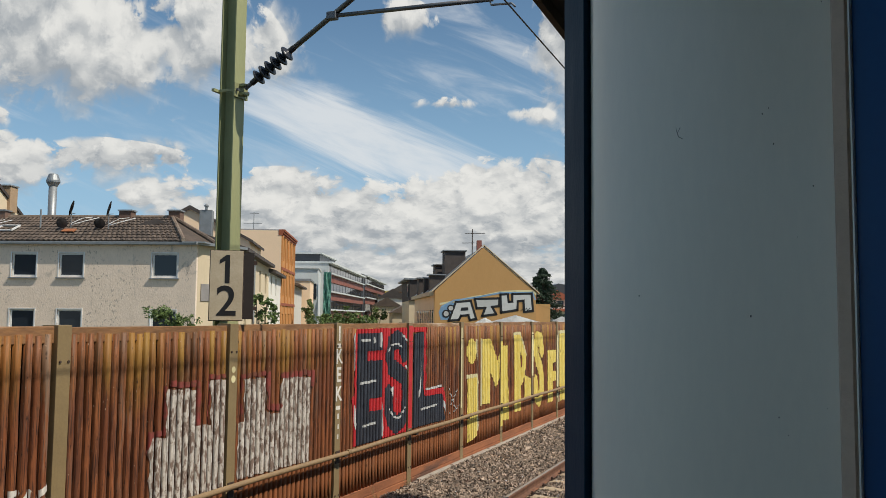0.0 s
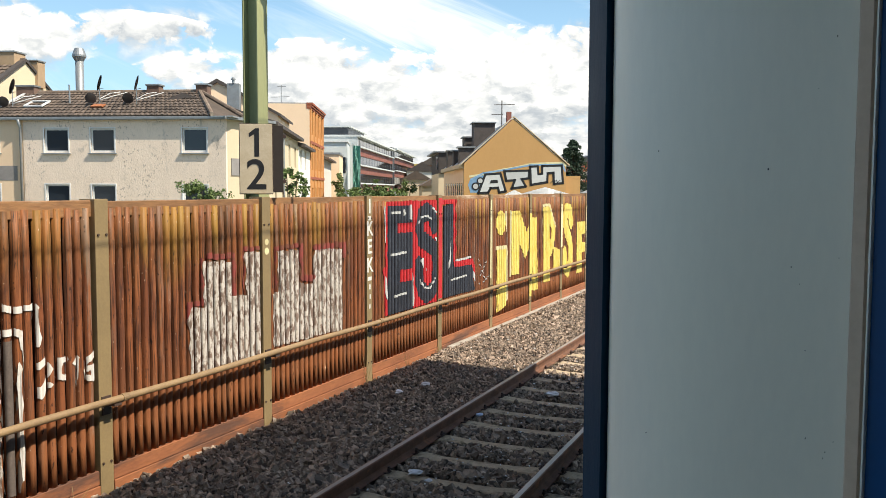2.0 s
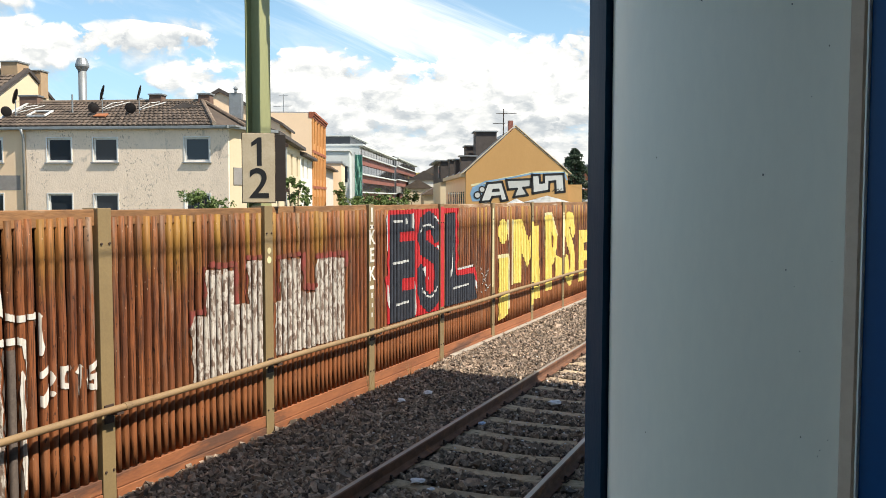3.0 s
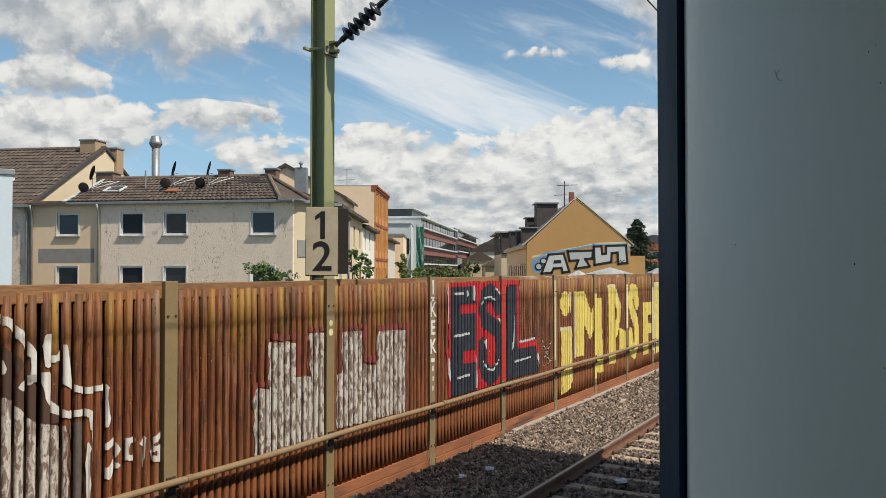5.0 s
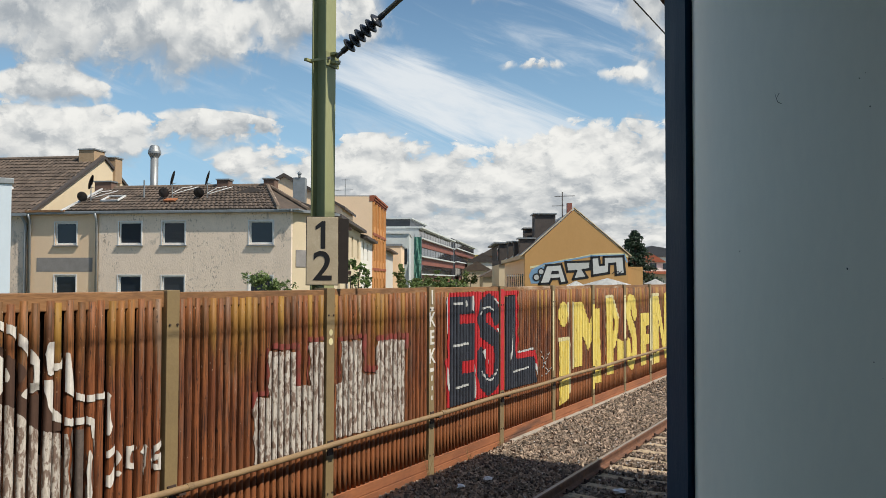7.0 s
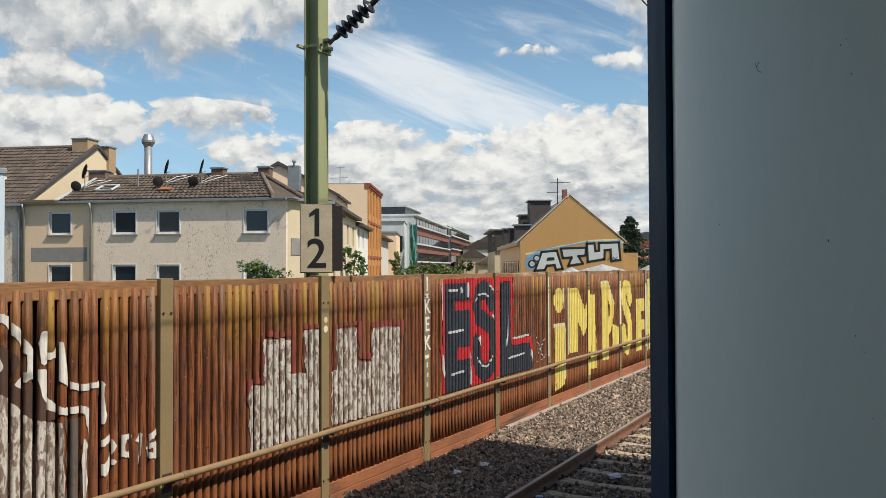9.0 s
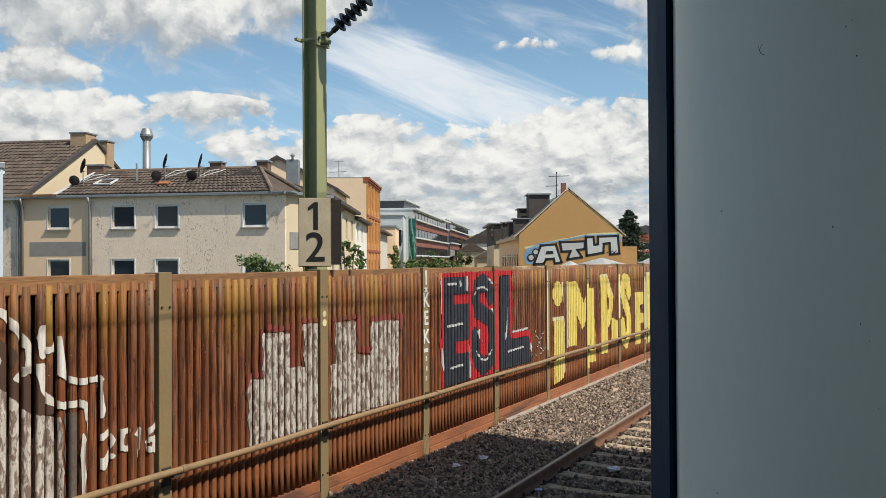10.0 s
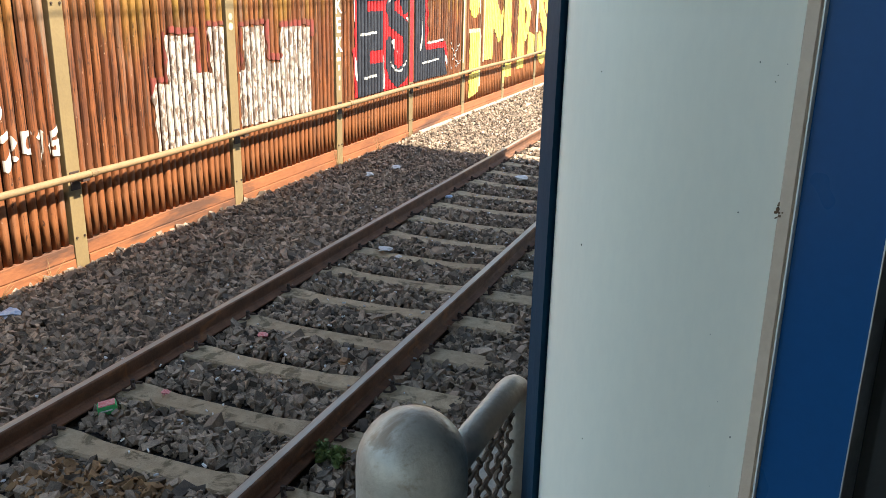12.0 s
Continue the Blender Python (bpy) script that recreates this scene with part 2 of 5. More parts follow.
M_RAIL_SIDE = material("rusty rail web", (0.2, 0.085, 0.042), (0.09, 0.045, 0.028), 0.8, 7, 90, 0.3, stain=(0.26, 0.105, 0.04), stain_at=0.56, spread=0.02)
M_RAIL_TOP = material("polished rail head", (0.46, 0.4, 0.34), (0.33, 0.285, 0.24), 0.42, 6, 60, 0.05, metal=0.45, stretch=(1, 0.1, 1), spread=0.02)
M_CONCRETE = material("weathered sleeper concrete", (0.52, 0.395, 0.26), (0.34, 0.255, 0.165), 0.9, 12, 120, 0.9, stain=(0.13, 0.1, 0.055), stain_at=0.52)
M_BALLAST = material("dark ballast stone", (0.36, 0.265, 0.19), (0.1, 0.079, 0.062), 0.75, 11, 120, 0.3, spread=0.75, stain=(0.3, 0.18, 0.1), stain_at=0.64)
# near-black tone puts the shade between the stones into the bed's colour
M_BED_SHADE = material("gravel bed", (0.035, 0.028, 0.023), (0.018, 0.015, 0.013), 0.95, 14, 60, 1.0, depth=0.04)
M_GROUND = material("dry grass and earth", (0.13, 0.13, 0.06), (0.09, 0.085, 0.05), 0.95, 0.4, 6, 0.6)
M_CURB = material("pale wall footing", (0.38, 0.33, 0.27), (0.26, 0.22, 0.18), 0.9, 6, 60, 0.4)
M_WHITE_PANEL = material("pale enamel panel", (0.86, 0.81, 0.7), (0.8, 0.76, 0.665), 0.32, 1.2, 160, 0.02, spread=0, stretch=(1, 1, 0.3))
M_NAVY = material("dark blue edge profile", (0.008, 0.04, 0.075), (0.006, 0.032, 0.062), 0.7, 6, 90, 0.1, spread=0, spec=0.06, stain=(0.05, 0.08, 0.12), stain_at=0.74)
M_BLUE = material("blue lacquered sheet", (0.003, 0.066, 0.2), (0.003, 0.057, 0.175), 0.3, 3, 120, 0.02, spread=0, spec=0.2, stain=(0.02, 0.09, 0.25), stain_at=0.78)
M_BEIGE = material("grimy beige seal", (0.6, 0.45, 0.34), (0.5, 0.37, 0.28), 0.6, 9, 120, 0.15, spread=0, stain=(0.2, 0.14, 0.1), stain_at=0.7)
M_SILVER = material("bare aluminium edge", (0.6, 0.62, 0.65), None, 0.35, 20, 120, 0.05, metal=0.8, spread=0)
M_JAMB_VOID = material("dark rubber jamb and painted void", (0.012, 0.011, 0.01), None, 0.8, 8, 80, 0.1, spread=0)
M_STEEL = material("worn stainless steel", (0.6, 0.53, 0.45), (0.44, 0.385, 0.32), 0.36, 17, 140, 0.15, metal=0.25, spread=0, stain=(0.25, 0.165, 0.1), stain_at=0.55)
M_MESH = material("woven rusted wire", (0.16, 0.12, 0.09), (0.1, 0.075, 0.06), 0.6, 30, 120, 0.2, metal=0.3)
M_SPECK = material("dark speck of dirt", (0.05, 0.05, 0.05), None, 0.9, 20, 90, 0)
M_TANSTAIN = material("rust stain", (0.22, 0.12, 0.06), (0.12, 0.07, 0.04), 0.9, 90, 300, 0.2)
M_PLATFORM = material("platform slab", (0.42, 0.38, 0.33), (0.32, 0.29, 0.25), 0.9, 3, 60, 0.3)
M_ROOF_DARK = material("dark brown canopy timber", (0.06, 0.035, 0.022), (0.04, 0.025, 0.018), 0.7, 3, 40, 0.2)
M_TILE = material("brown concrete roof tile", (0.14, 0.1, 0.072), (0.08, 0.06, 0.046), 0.85, 1.2, 12, 0.3, spread=0.3, stain=(0.17, 0.13, 0.1), stain_at=0.64)
M_RIDGE = material("mortared ridge tile", (0.24, 0.17, 0.12), (0.1, 0.075, 0.055), 0.85, 3, 14, 0.3, stain=(0.4, 0.33, 0.26), stain_at=0.56)
M_ORANGE_TILE = material("new orange tile", (0.42, 0.15, 0.06), None, 0.8, 5, 30, 0.1)
M_STUCCO = material("grey pebbledash", (0.83, 0.675, 0.535), (0.74, 0.6, 0.475), 0.95, 2.2, 16, 0.4, stain=(0.42, 0.355, 0.295), stain_at=0.58, depth=0.03, stretch=(1, 1, 0.6), specks=((0.3, 0.24, 0.19), 15.0, 0.58))
M_TAN = material("tan render", (0.9, 0.66, 0.44), (0.82, 0.6, 0.4), 0.9, 0.7, 14, 0.2, stain=(0.64, 0.47, 0.31), stain_at=0.66)
M_CREAM = material("cream render", (0.68, 0.55, 0.37), (0.6, 0.49, 0.33), 0.9, 0.6, 14, 0.2, stain=(0.5, 0.4, 0.28), stain_at=0.66)
M_WHITEWALL = material("white render", (0.76, 0.72, 0.64), (0.68, 0.64, 0.57), 0.9, 0.6, 14, 0.15)
M_GREYPATCH = material("grey render patch", (0.31, 0.285, 0.265), None, 0.9, 2, 20, 0.2)
M_OCHRE = material("ochre gable render", (0.540, 0.307, 0.117), (0.486, 0.273, 0.101), 0.9, 0.35, 8, 0.2, stain=(0.38, 0.225, 0.085), stain_at=0.62, stretch=(1, 1, 0.5))
M_BRICK = material("orange brick", (0.56, 0.27, 0.085), (0.46, 0.2, 0.065), 0.9, 1.2, 14, 0.4)
M_BRICKDARK = material("red brick trim", (0.33, 0.1, 0.05), (0.27, 0.08, 0.04), 0.9, 1.2, 14, 0.4)
M_PALEBLUE = material("pale blue render", (0.6, 0.67, 0.72), (0.56, 0.63, 0.68), 0.9, 0.5, 12, 0.1)
M_ZINC = material("zinc sheet", (0.33, 0.34, 0.34), (0.24, 0.25, 0.25), 0.5, 3, 30, 0.1, metal=0.5)
M_FRAME = material("white window frame", (0.78, 0.77, 0.74), None, 0.45, 4, 30, 0)
M_SLATE = material("dark slate cladding", (0.075, 0.06, 0.052), (0.05, 0.042, 0.038), 0.8, 2, 16, 0.3, spread=0.2)
M_CHIM = material("chimney brick", (0.2, 0.12, 0.085), (0.13, 0.08, 0.06), 0.9, 3, 20, 0.4)
M_CHIM_TAN = material("rendered chimney", (0.42, 0.29, 0.17), (0.34, 0.23, 0.14), 0.9, 2, 20, 0.3)
M_REDBAND = material("red facade panel", (0.25, 0.085, 0.06), (0.2, 0.07, 0.05), 0.7, 1, 10, 0)
M_DARKBAND = material("dark office facade", (0.06, 0.06, 0.065), (0.04, 0.04, 0.045), 0.4, 1, 10, 0)
M_OFFICE = material("pale office cladding", (0.56, 0.58, 0.56), (0.48, 0.5, 0.48), 0.7, 0.5, 6, 0)
M_YELLOWWALL = material("yellow facade", (0.5, 0.38, 0.1), None, 0.8, 1, 10, 0)
M_NET = material("green scaffold net", (0.2, 0.42, 0.34), (0.14, 0.33, 0.27), 0.9, 1.5, 12, 0.3)
M_REDROOF = material("red roof tile", (0.42, 0.12, 0.06), None, 0.85, 2, 16, 0.2)
M_LEAF = material("shrub leaf", (0.13, 0.18, 0.045), (0.065, 0.105, 0.025), 0.6, 6, 40, 0, spread=0.4)
M_NEEDLE = material("conifer needle", (0.032, 0.06, 0.028), (0.02, 0.042, 0.02), 0.7, 4, 30, 0, spread=0.4)
M_BARK = material("bark", (0.09, 0.065, 0.045), None, 0.9, 8, 40, 0.5)
M_CANVAS = material("white parasol canvas", (0.8, 0.79, 0.76), None, 0.85, 2, 20, 0.05)
P_WHITE = material("worn white spray paint", (0.76, 0.72, 0.66), (0.58, 0.53, 0.46), 0.6, 9, 60, 0.1, stain=(0.3, 0.2, 0.13), stain_at=0.62, stretch=(1, 1, 0.5))
P_DIRTY = material("worn white paint remains", (0.68, 0.63, 0.56), (0.4, 0.34, 0.28), 0.7, 34, 80, 0.1, stain=(0.14, 0.075, 0.048), stain_at=0.47, stretch=(1, 1, 0.4), stain_soft=0.09)
P_RED = material("red spray paint", (0.55, 0.022, 0.026), (0.42, 0.02, 0.025), 0.5, 9, 60, 0.1, spread=0.05)
P_FADED = material("faded red spray paint", (0.3, 0.05, 0.04), (0.18, 0.05, 0.035), 0.7, 14, 60, 0.1, stain=(0.16, 0.06, 0.03), stain_at=0.5)
P_BLACK = material("blue black spray paint", (0.022, 0.024, 0.032), (0.04, 0.044, 0.058), 0.45, 9, 60, 0.1, spread=0.05)
P_YELLOW = material("yellow spray paint", (0.8, 0.66, 0.2), (0.66, 0.47, 0.06), 0.6, 12, 60, 0.1, stain=(0.2, 0.11, 0.035), stain_at=0.58, stretch=(1, 1, 0.4))
P_PALE = material("pale yellow spray outline", (0.72, 0.65, 0.38), (0.6, 0.52, 0.28), 0.6, 9, 60, 0.1)
P_SILVER = material("silver spray paint", (0.55, 0.55, 0.53), (0.47, 0.47, 0.45), 0.6, 2, 20, 0)
P_BLUE = material("light blue spray paint", (0.15, 0.29, 0.46), (0.24, 0.38, 0.52), 0.6, 2, 20, 0)
P_GREY = material("grey brown spray shade", (0.14, 0.11, 0.09), (0.08, 0.06, 0.05), 0.7, 14, 60, 0.1)
P_BROWN = material("dark brown spray shade", (0.09, 0.045, 0.028), None, 0.7, 9, 60, 0.1)


# ---------------------------------------------------------------- mesh helpers
def part(name, bm, mat, parent=None, label="", smooth=False, kind=""):
    """Links a bmesh as one mesh object under a thing or a part."""
    me = bpy.data.meshes.new(name)
    bm.to_mesh(me)
    bm.free()
    if smooth:
        me.shade_smooth()
    me.materials.append(mat)
    ob = new(name, me)
    ob.parent = parent
    return tagged(ob, label, kind=kind)


def share(name, me, parent, m):
    ob = new(name, me)
    ob.parent, ob.matrix_local = parent, m
    return ob


def thing(name, label, category, m=None, group="", kind=""):
    ob = new(name)
    ob.empty_display_size = 0.1
    if m is not None:
        ob.matrix_world = m
    return tagged(ob, label, category, group, kind)


def box(bm, x0, x1, y0, y1, z0, z1, bevel=0.0, m=None):
    r = bmesh.ops.create_cube(bm, size=1, matrix=Matrix.LocRotScale(((x0 + x1) / 2, (y0 + y1) / 2, (z0 + z1) / 2), None, (x1 - x0, y1 - y0, z1 - z0)))
    vs = r["verts"]
    if m is not None:
        bmesh.ops.transform(bm, matrix=m, verts=vs)
    if bevel:
        es = list({e for v in vs for e in v.link_edges})
        bmesh.ops.bevel(bm, geom=es, offset=bevel, segments=2, affect="EDGES", profile=0.5)
    return bm


def boxes(*rows, bevel=0.0):
    bm = bmesh.new()
    for r in rows:
        box(bm, *r, bevel=bevel)
    return bm


def prism(points, lo, hi, axis="x"):
    """A closed outline in two axes, drawn out along the third."""
    bm = bmesh.new()
    put = {"x": lambda a, b, c: (c, a, b), "y": lambda a, b, c: (a, c, b), "z": lambda a, b, c: (a, b, c)}[axis]
    va = [bm.verts.new(put(a, b, lo)) for a, b in points]
    vb = [bm.verts.new(put(a, b, hi)) for a, b in points]
    bm.faces.new(va)
    bm.faces.new(vb[::-1])
    for i in range(len(points)):
        j = (i + 1) % len(points)
        bm.faces.new((va[j], va[i], vb[i], vb[j]))
    bmesh.ops.recalc_face_normals(bm, faces=bm.faces)
    return bm


def tube(path, radius, sides=12, bm=None, cap=True):
    """A round bar along a path of points."""
    bm = bm or bmesh.new()
    pts = [Vector(p) for p in path]
    rings, side = [], None
    for i, p in enumerate(pts):
        d = (pts[min(i + 1, len(pts) - 1)] - pts[max(i - 1, 0)]).normalized()
        if side is None:
            side = d.orthogonal().normalized()
        side = (side - d * side.dot(d)).normalized()
        up = d.cross(side)
        r = radius[i] if isinstance(radius, (list, tuple)) else radius
        rings.append([bm.verts.new(p + (side * math.cos(a) + up * math.sin(a)) * r) for a in (math.tau * k / sides for k in range(sides))])
    for a, b in zip(rings, rings[1:]):
        for k in range(sides):
            bm.faces.new((a[k], a[(k + 1) % sides], b[(k + 1) % sides], b[k]))
    if cap:
        bm.faces.new(rings[0][::-1])
        bm.faces.new(rings[-1])
    return bm


def wall_bm(x0, x1, z0, z1, openings, thick=0.3, y=0.0):
    """A wall in the xz plane whose openings go right through it."""
    xs = sorted({x0, x1, *[v for o in openings for v in o[:2]]})
    zs = sorted({z0, z1, *[v for o in openings for v in o[2:]]})
    bm = bmesh.new()
    for a, b in zip(xs, xs[1:]):
        for c, d in zip(zs, zs[1:]):
            if not any(o[0] <= (a + b) / 2 <= o[1] and o[2] <= (c + d) / 2 <= o[3] for o in openings):
                box(bm, a, b, y, y + thick, c, d)
    bmesh.ops.remove_doubles(bm, verts=bm.verts, dist=1e-4)
    return bm


def window(parent, x0, x1, z0, z1, y=0.0, bar=True, depth=0.07, fr=0.07):
    """A white framed window set back in its opening, with its sill."""
    w = part("window", boxes((x0, x1, y + depth, y + depth + 0.07, z0, z0 + fr * 1.3), (x0, x1, y + depth, y + depth + 0.07, z1 - fr, z1),
                             (x0, x0 + fr, y + depth, y + depth + 0.07, z0 + fr * 1.3, z1 - fr), (x1 - fr, x1, y + depth, y + depth + 0.07, z0 + fr * 1.3, z1 - fr)), M_FRAME, parent)
    part("pane", boxes((x0 + fr, x1 - fr, y + depth + 0.03, y + depth + 0.045, z0 + fr * 1.3, z1 - fr)), M_GLASS, w)
    part("surround", boxes((x0 - 0.05, x0, y - 0.02, y + 0.06, z0 - 0.02, z1 + 0.05), (x1, x1 + 0.05, y - 0.02, y + 0.06, z0 - 0.02, z1 + 0.05),
                           (x0, x1, y - 0.02, y + 0.06, z1, z1 + 0.05)), M_FRAME, w)
    part("sill", boxes((x0 - 0.1, x1 + 0.1, y - 0.1, y + depth, z0 - 0.07, z0 - 0.02)), M_ZINC, w)
    return w


def lathe(profile, sides=24):
    """A turned body about z from (radius, height) pairs."""
    bm = bmesh.new()
    rings = [[bm.verts.new((r * math.cos(math.tau * k / sides), r * math.sin(math.tau * k / sides), z)) for k in range(sides)] for r, z in profile]
    for a, b in zip(rings, rings[1:]):
        for k in range(sides):
            bm.faces.new((a[k], a[(k + 1) % sides], b[(k + 1) % sides], b[k]))
    bm.faces.new(rings[0][::-1])
    bm.faces.new(rings[-1])
    return bm


# ---------------------------------------------------------------- ground, track bed, platform
def sheet(name, x0, x1, y0, y1, z, mat, label, category, nx=1, ny=1, rough=0.0):
    bm = bmesh.new()
    vs = [[bm.verts.new((x0 + (x1 - x0) * i / nx, y0 + (y1 - y0) * j / ny, z + rough * noise.noise((i * 0.7, j * 0.7, 3.1)))) for i in range(nx + 1)] for j in range(ny + 1)]
    for j in range(ny):
        for i in range(nx):
            bm.faces.new((vs[j][i], vs[j][i + 1], vs[j + 1][i + 1], vs[j + 1][i]))
    ob = part(name, bm, mat, smooth=True)
    return tagged(ob, label, category, kind="structure")


sheet("ground", -2500, 2500, -2500, 2500, -0.14, M_GROUND, "flat earth and grass that runs to the horizon", "ground")
sheet("track_bed", -5.5, 3.5, -12, 75, -0.05, M_BED_SHADE, "gravel bed under the track, near-black for the shade between stones", "ground", 60, 500, 0.02)

platform = part("platform", boxes((-1.15, 5.0, -12, 1.1, -0.1, 1.0), bevel=0.02), M_PLATFORM)
tagged(platform, "grey concrete platform slab beside the track", "platform", kind="structure")

# platform canopy
canopy = thing("canopy", "dark brown timber canopy over the platform edge", "canopy", kind="structure")
part("roof", boxes((-1.35, 4.6, -12, 11.5, 4.86, 4.9)), M_ROOF_DARK, canopy)
part("fascia", boxes((-1.4, -1.352, -12, 11.5, 4.77, 4.9)), M_ROOF_DARK, canopy)
# unseen wall, added to cut sky light and deepen the shade under the canopy
back = part("back_wall", boxes((4.6, 4.9, -12, 11.5, -0.1, 4.86)), M_PLATFORM)
tagged(back, "unseen plain grey wall behind the platform, added to block sky light", "wall", kind="structure")
for y in (-6, 4.4, 9.6):
    part("column", boxes((2.4, 2.6, y - 0.1, y + 0.1, -0.1, 4.86)), M_ROOF_DARK, canopy)


def rail_profile():
    """Half outline of a flat-bottomed rail, foot to head, mirrored."""
    half = [(0.0625, 0.0), (0.0625, 0.01), (0.018, 0.026), (0.008, 0.04), (0.008, 0.098), (0.016, 0.108), (0.0335, 0.114), (0.0335, 0.138), (0.029, 0.1445), (0.02, 0.147)]
    return half + [(-x, z) for x, z in reversed(half)]


for x in (-3.55, -2.045):
    rail = thing("rail", "rust-brown steel railway rail with a worn bright top, on concrete sleepers", "rail", pose(x, 0, 0.0), "track rails")
    part("web", prism(rail_profile(), -10, 72, "y"), M_RAIL_SIDE, rail)
    part("running_surface", prism([(-0.0225, 0.1463), (0.0225, 0.1463), (0.0225, 0.1474), (0.012, 0.1495), (-0.012, 0.1495), (-0.0225, 0.1474)], -10, 72, "y"), M_RAIL_TOP, rail, "bright worn running surface")


def sleeper_mesh():
    """A concrete sleeper, lower and narrower in the middle."""
    bm = bmesh.new()
    n, rings = 14, []
    for i in range(n + 1):
        u = -1.3 + 2.6 * i / n
        seat = min(1.0, max(0.0, (abs(u) - 0.3) / 0.33))
        seat = seat * seat * (3 - 2 * seat)
        top = -0.012 + 0.014 * seat
        w = 0.085 + 0.022 * seat
        b = w + 0.03
        rings.append([bm.verts.new(c) for c in ((u, -b, -0.2), (u, -w, top - 0.012), (u, -w + 0.012, top), (u, w - 0.012, top), (u, w, top - 0.012), (u, b, -0.2))])
    for a, b in zip(rings, rings[1:]):
        for k in range(5):
            bm.faces.new((a[k], b[k], b[k + 1], a[k + 1]))
    bm.faces.new(rings[0])
    bm.faces.new(rings[-1][::-1])
    bmesh.ops.recalc_face_normals(bm, faces=bm.faces)
    me = bpy.data.meshes.new("sleeper")
    bm.to_mesh(me)
    bm.free()
    me.materials.append(M_CONCRETE)
    return me


def clip_mesh():
    """A bent spring clip with its bolt, which holds the rail foot."""
    bm = bmesh.new()
    pts = [(0.0, -0.055, 0.012), (0.05, -0.06, 0.02), (0.075, -0.035, 0.035), (0.05, -0.012, 0.042), (0.02, 0.0, 0.03), (0.05, 0.012, 0.042), (0.075, 0.035, 0.035), (0.05, 0.06, 0.02), (0.0, 0.055, 0.012)]
    tube(pts, 0.008, 6, bm)
    tube([(0.035, 0, 0.0), (0.035, 0, 0.065)], 0.014, 6, bm)
    me = bpy.data.meshes.new("clip")
    bm.to_mesh(me)
    bm.free()
    me.materials.append(M_RUST)
    return me


ME_SLEEPER, ME_CLIP = sleeper_mesh(), clip_mesh()
rng = random.Random(5)
for k in range(-8, 104):
    y = 3.13 + 0.637 * k
    if y > 70:
        break
    ob = new("sleeper", ME_SLEEPER)
    ob.matrix_world = pose(-2.7975 + rng.uniform(-0.02, 0.02), y, rng.uniform(-0.006, 0.004), 0, 0, rng.uniform(-0.5, 0.5))
    tagged(ob, "stained grey concrete sleeper sunk in dark ballast", "sleeper", "track sleepers")
    if -2 < y < 20:
        for x in (-3.55, -2.045):
            for d, turn in ((0.055, 0), (-0.055, 180)):
                share("clip", ME_CLIP, ob, pose(x + d + 2.7975, 0, 0.0, 0, 0, turn))


def stones(name, x0, x1, y0, y1, count, size, lift, seed, skip=True):
    """Loose broken stones in one mesh, thinned where sleepers lie."""
    r = np.random.RandomState(seed)
    base = np.array([(x, y, z) for x in (-1, 1) for y in (-1, 1) for z in (-1, 1)]) * 0.72
    tris = np.array([(0, 1, 3), (0, 3, 2), (4, 6, 7), (4, 7, 5), (0, 4, 5), (0, 5, 1), (2, 3, 7), (2, 7, 6), (0, 2, 6), (0, 6, 4), (1, 5, 7), (1, 7, 3)])
    cx, cy = r.uniform(x0, x1, count), r.uniform(y0, y1, count)
    near = np.abs(((cy - 3.13) / 0.637 + 0.5) % 1 - 0.5) * 0.637
    on = (near < 0.13) & (cx > -3.68) & (cx < -1.52)
    rail = (np.abs(cx + 3.55) < 0.09) | (np.abs(cx + 2.045) < 0.09)
    keep = ~on & ~rail if skip else np.ones(count, bool)
    cx, cy = cx[keep], cy[keep]
    n = len(cx)
    s = size * r.lognormal(0, 0.32, n)[:, None] * r.uniform(0.7, 1.35, (n, 3)) * np.array([1.2, 1.0, 0.68])
    # most stones lie flat, turned any way and tipped a little
    turn, tip = r.uniform(0, 6.283, n), r.normal(0, 0.75, (n, 2))
    q = np.stack([np.cos(turn / 2), tip[:, 0], tip[:, 1], np.sin(turn / 2)], -1)
    q /= np.linalg.norm(q, axis=1)[:, None]
    w, x, y, z = q.T
    R = np.stack([np.stack([1 - 2 * (y * y + z * z), 2 * (x * y - z * w), 2 * (x * z + y * w)], -1), np.stack([2 * (x * y + z * w), 1 - 2 * (x * x + z * z), 2 * (y * z - x * w)], -1),
                  np.stack([2 * (x * z - y * w), 2 * (y * z + x * w), 1 - 2 * (x * x + y * y)], -1)], 1)
    v = (base[None] * r.uniform(0.8, 1.1, (n, 8, 1)) + r.uniform(-0.26, 0.26, (n, 8, 3))) * s[:, None, :]
    v = np.einsum("nij,nkj->nki", R, v)
    # the shoulder rises a little towards the barrier
    z0 = np.where(cx < -3.68, 0.02, 0.0) + np.where(cx < -4.2, (-4.2 - cx) * 0.025, 0.0) + lift + r.uniform(-0.022, 0.016, n)
    v += np.stack([cx, cy, z0], -1)[:, None, :]
    me = bpy.data.meshes.new(name)
    faces = (tris[None] + 8 * np.arange(n)[:, None, None]).reshape(-1, 3)
    me.vertices.add(n * 8)
    me.vertices.foreach_set("co", v.reshape(-1))
    me.loops.add(len(faces) * 3)
    me.loops.foreach_set("vertex_index", faces.reshape(-1).astype(np.int32))
    me.polygons.add(len(faces))
    me.polygons.foreach_set("loop_start", np.arange(0, len(faces) * 3, 3, dtype=np.int32))
    me.update(calc_edges=True)
    me.shade_flat()
    me.materials.append(M_BALLAST)
    return tagged(new(name, me), "dark broken ballast stones round the track", "ballast", kind="stuff")


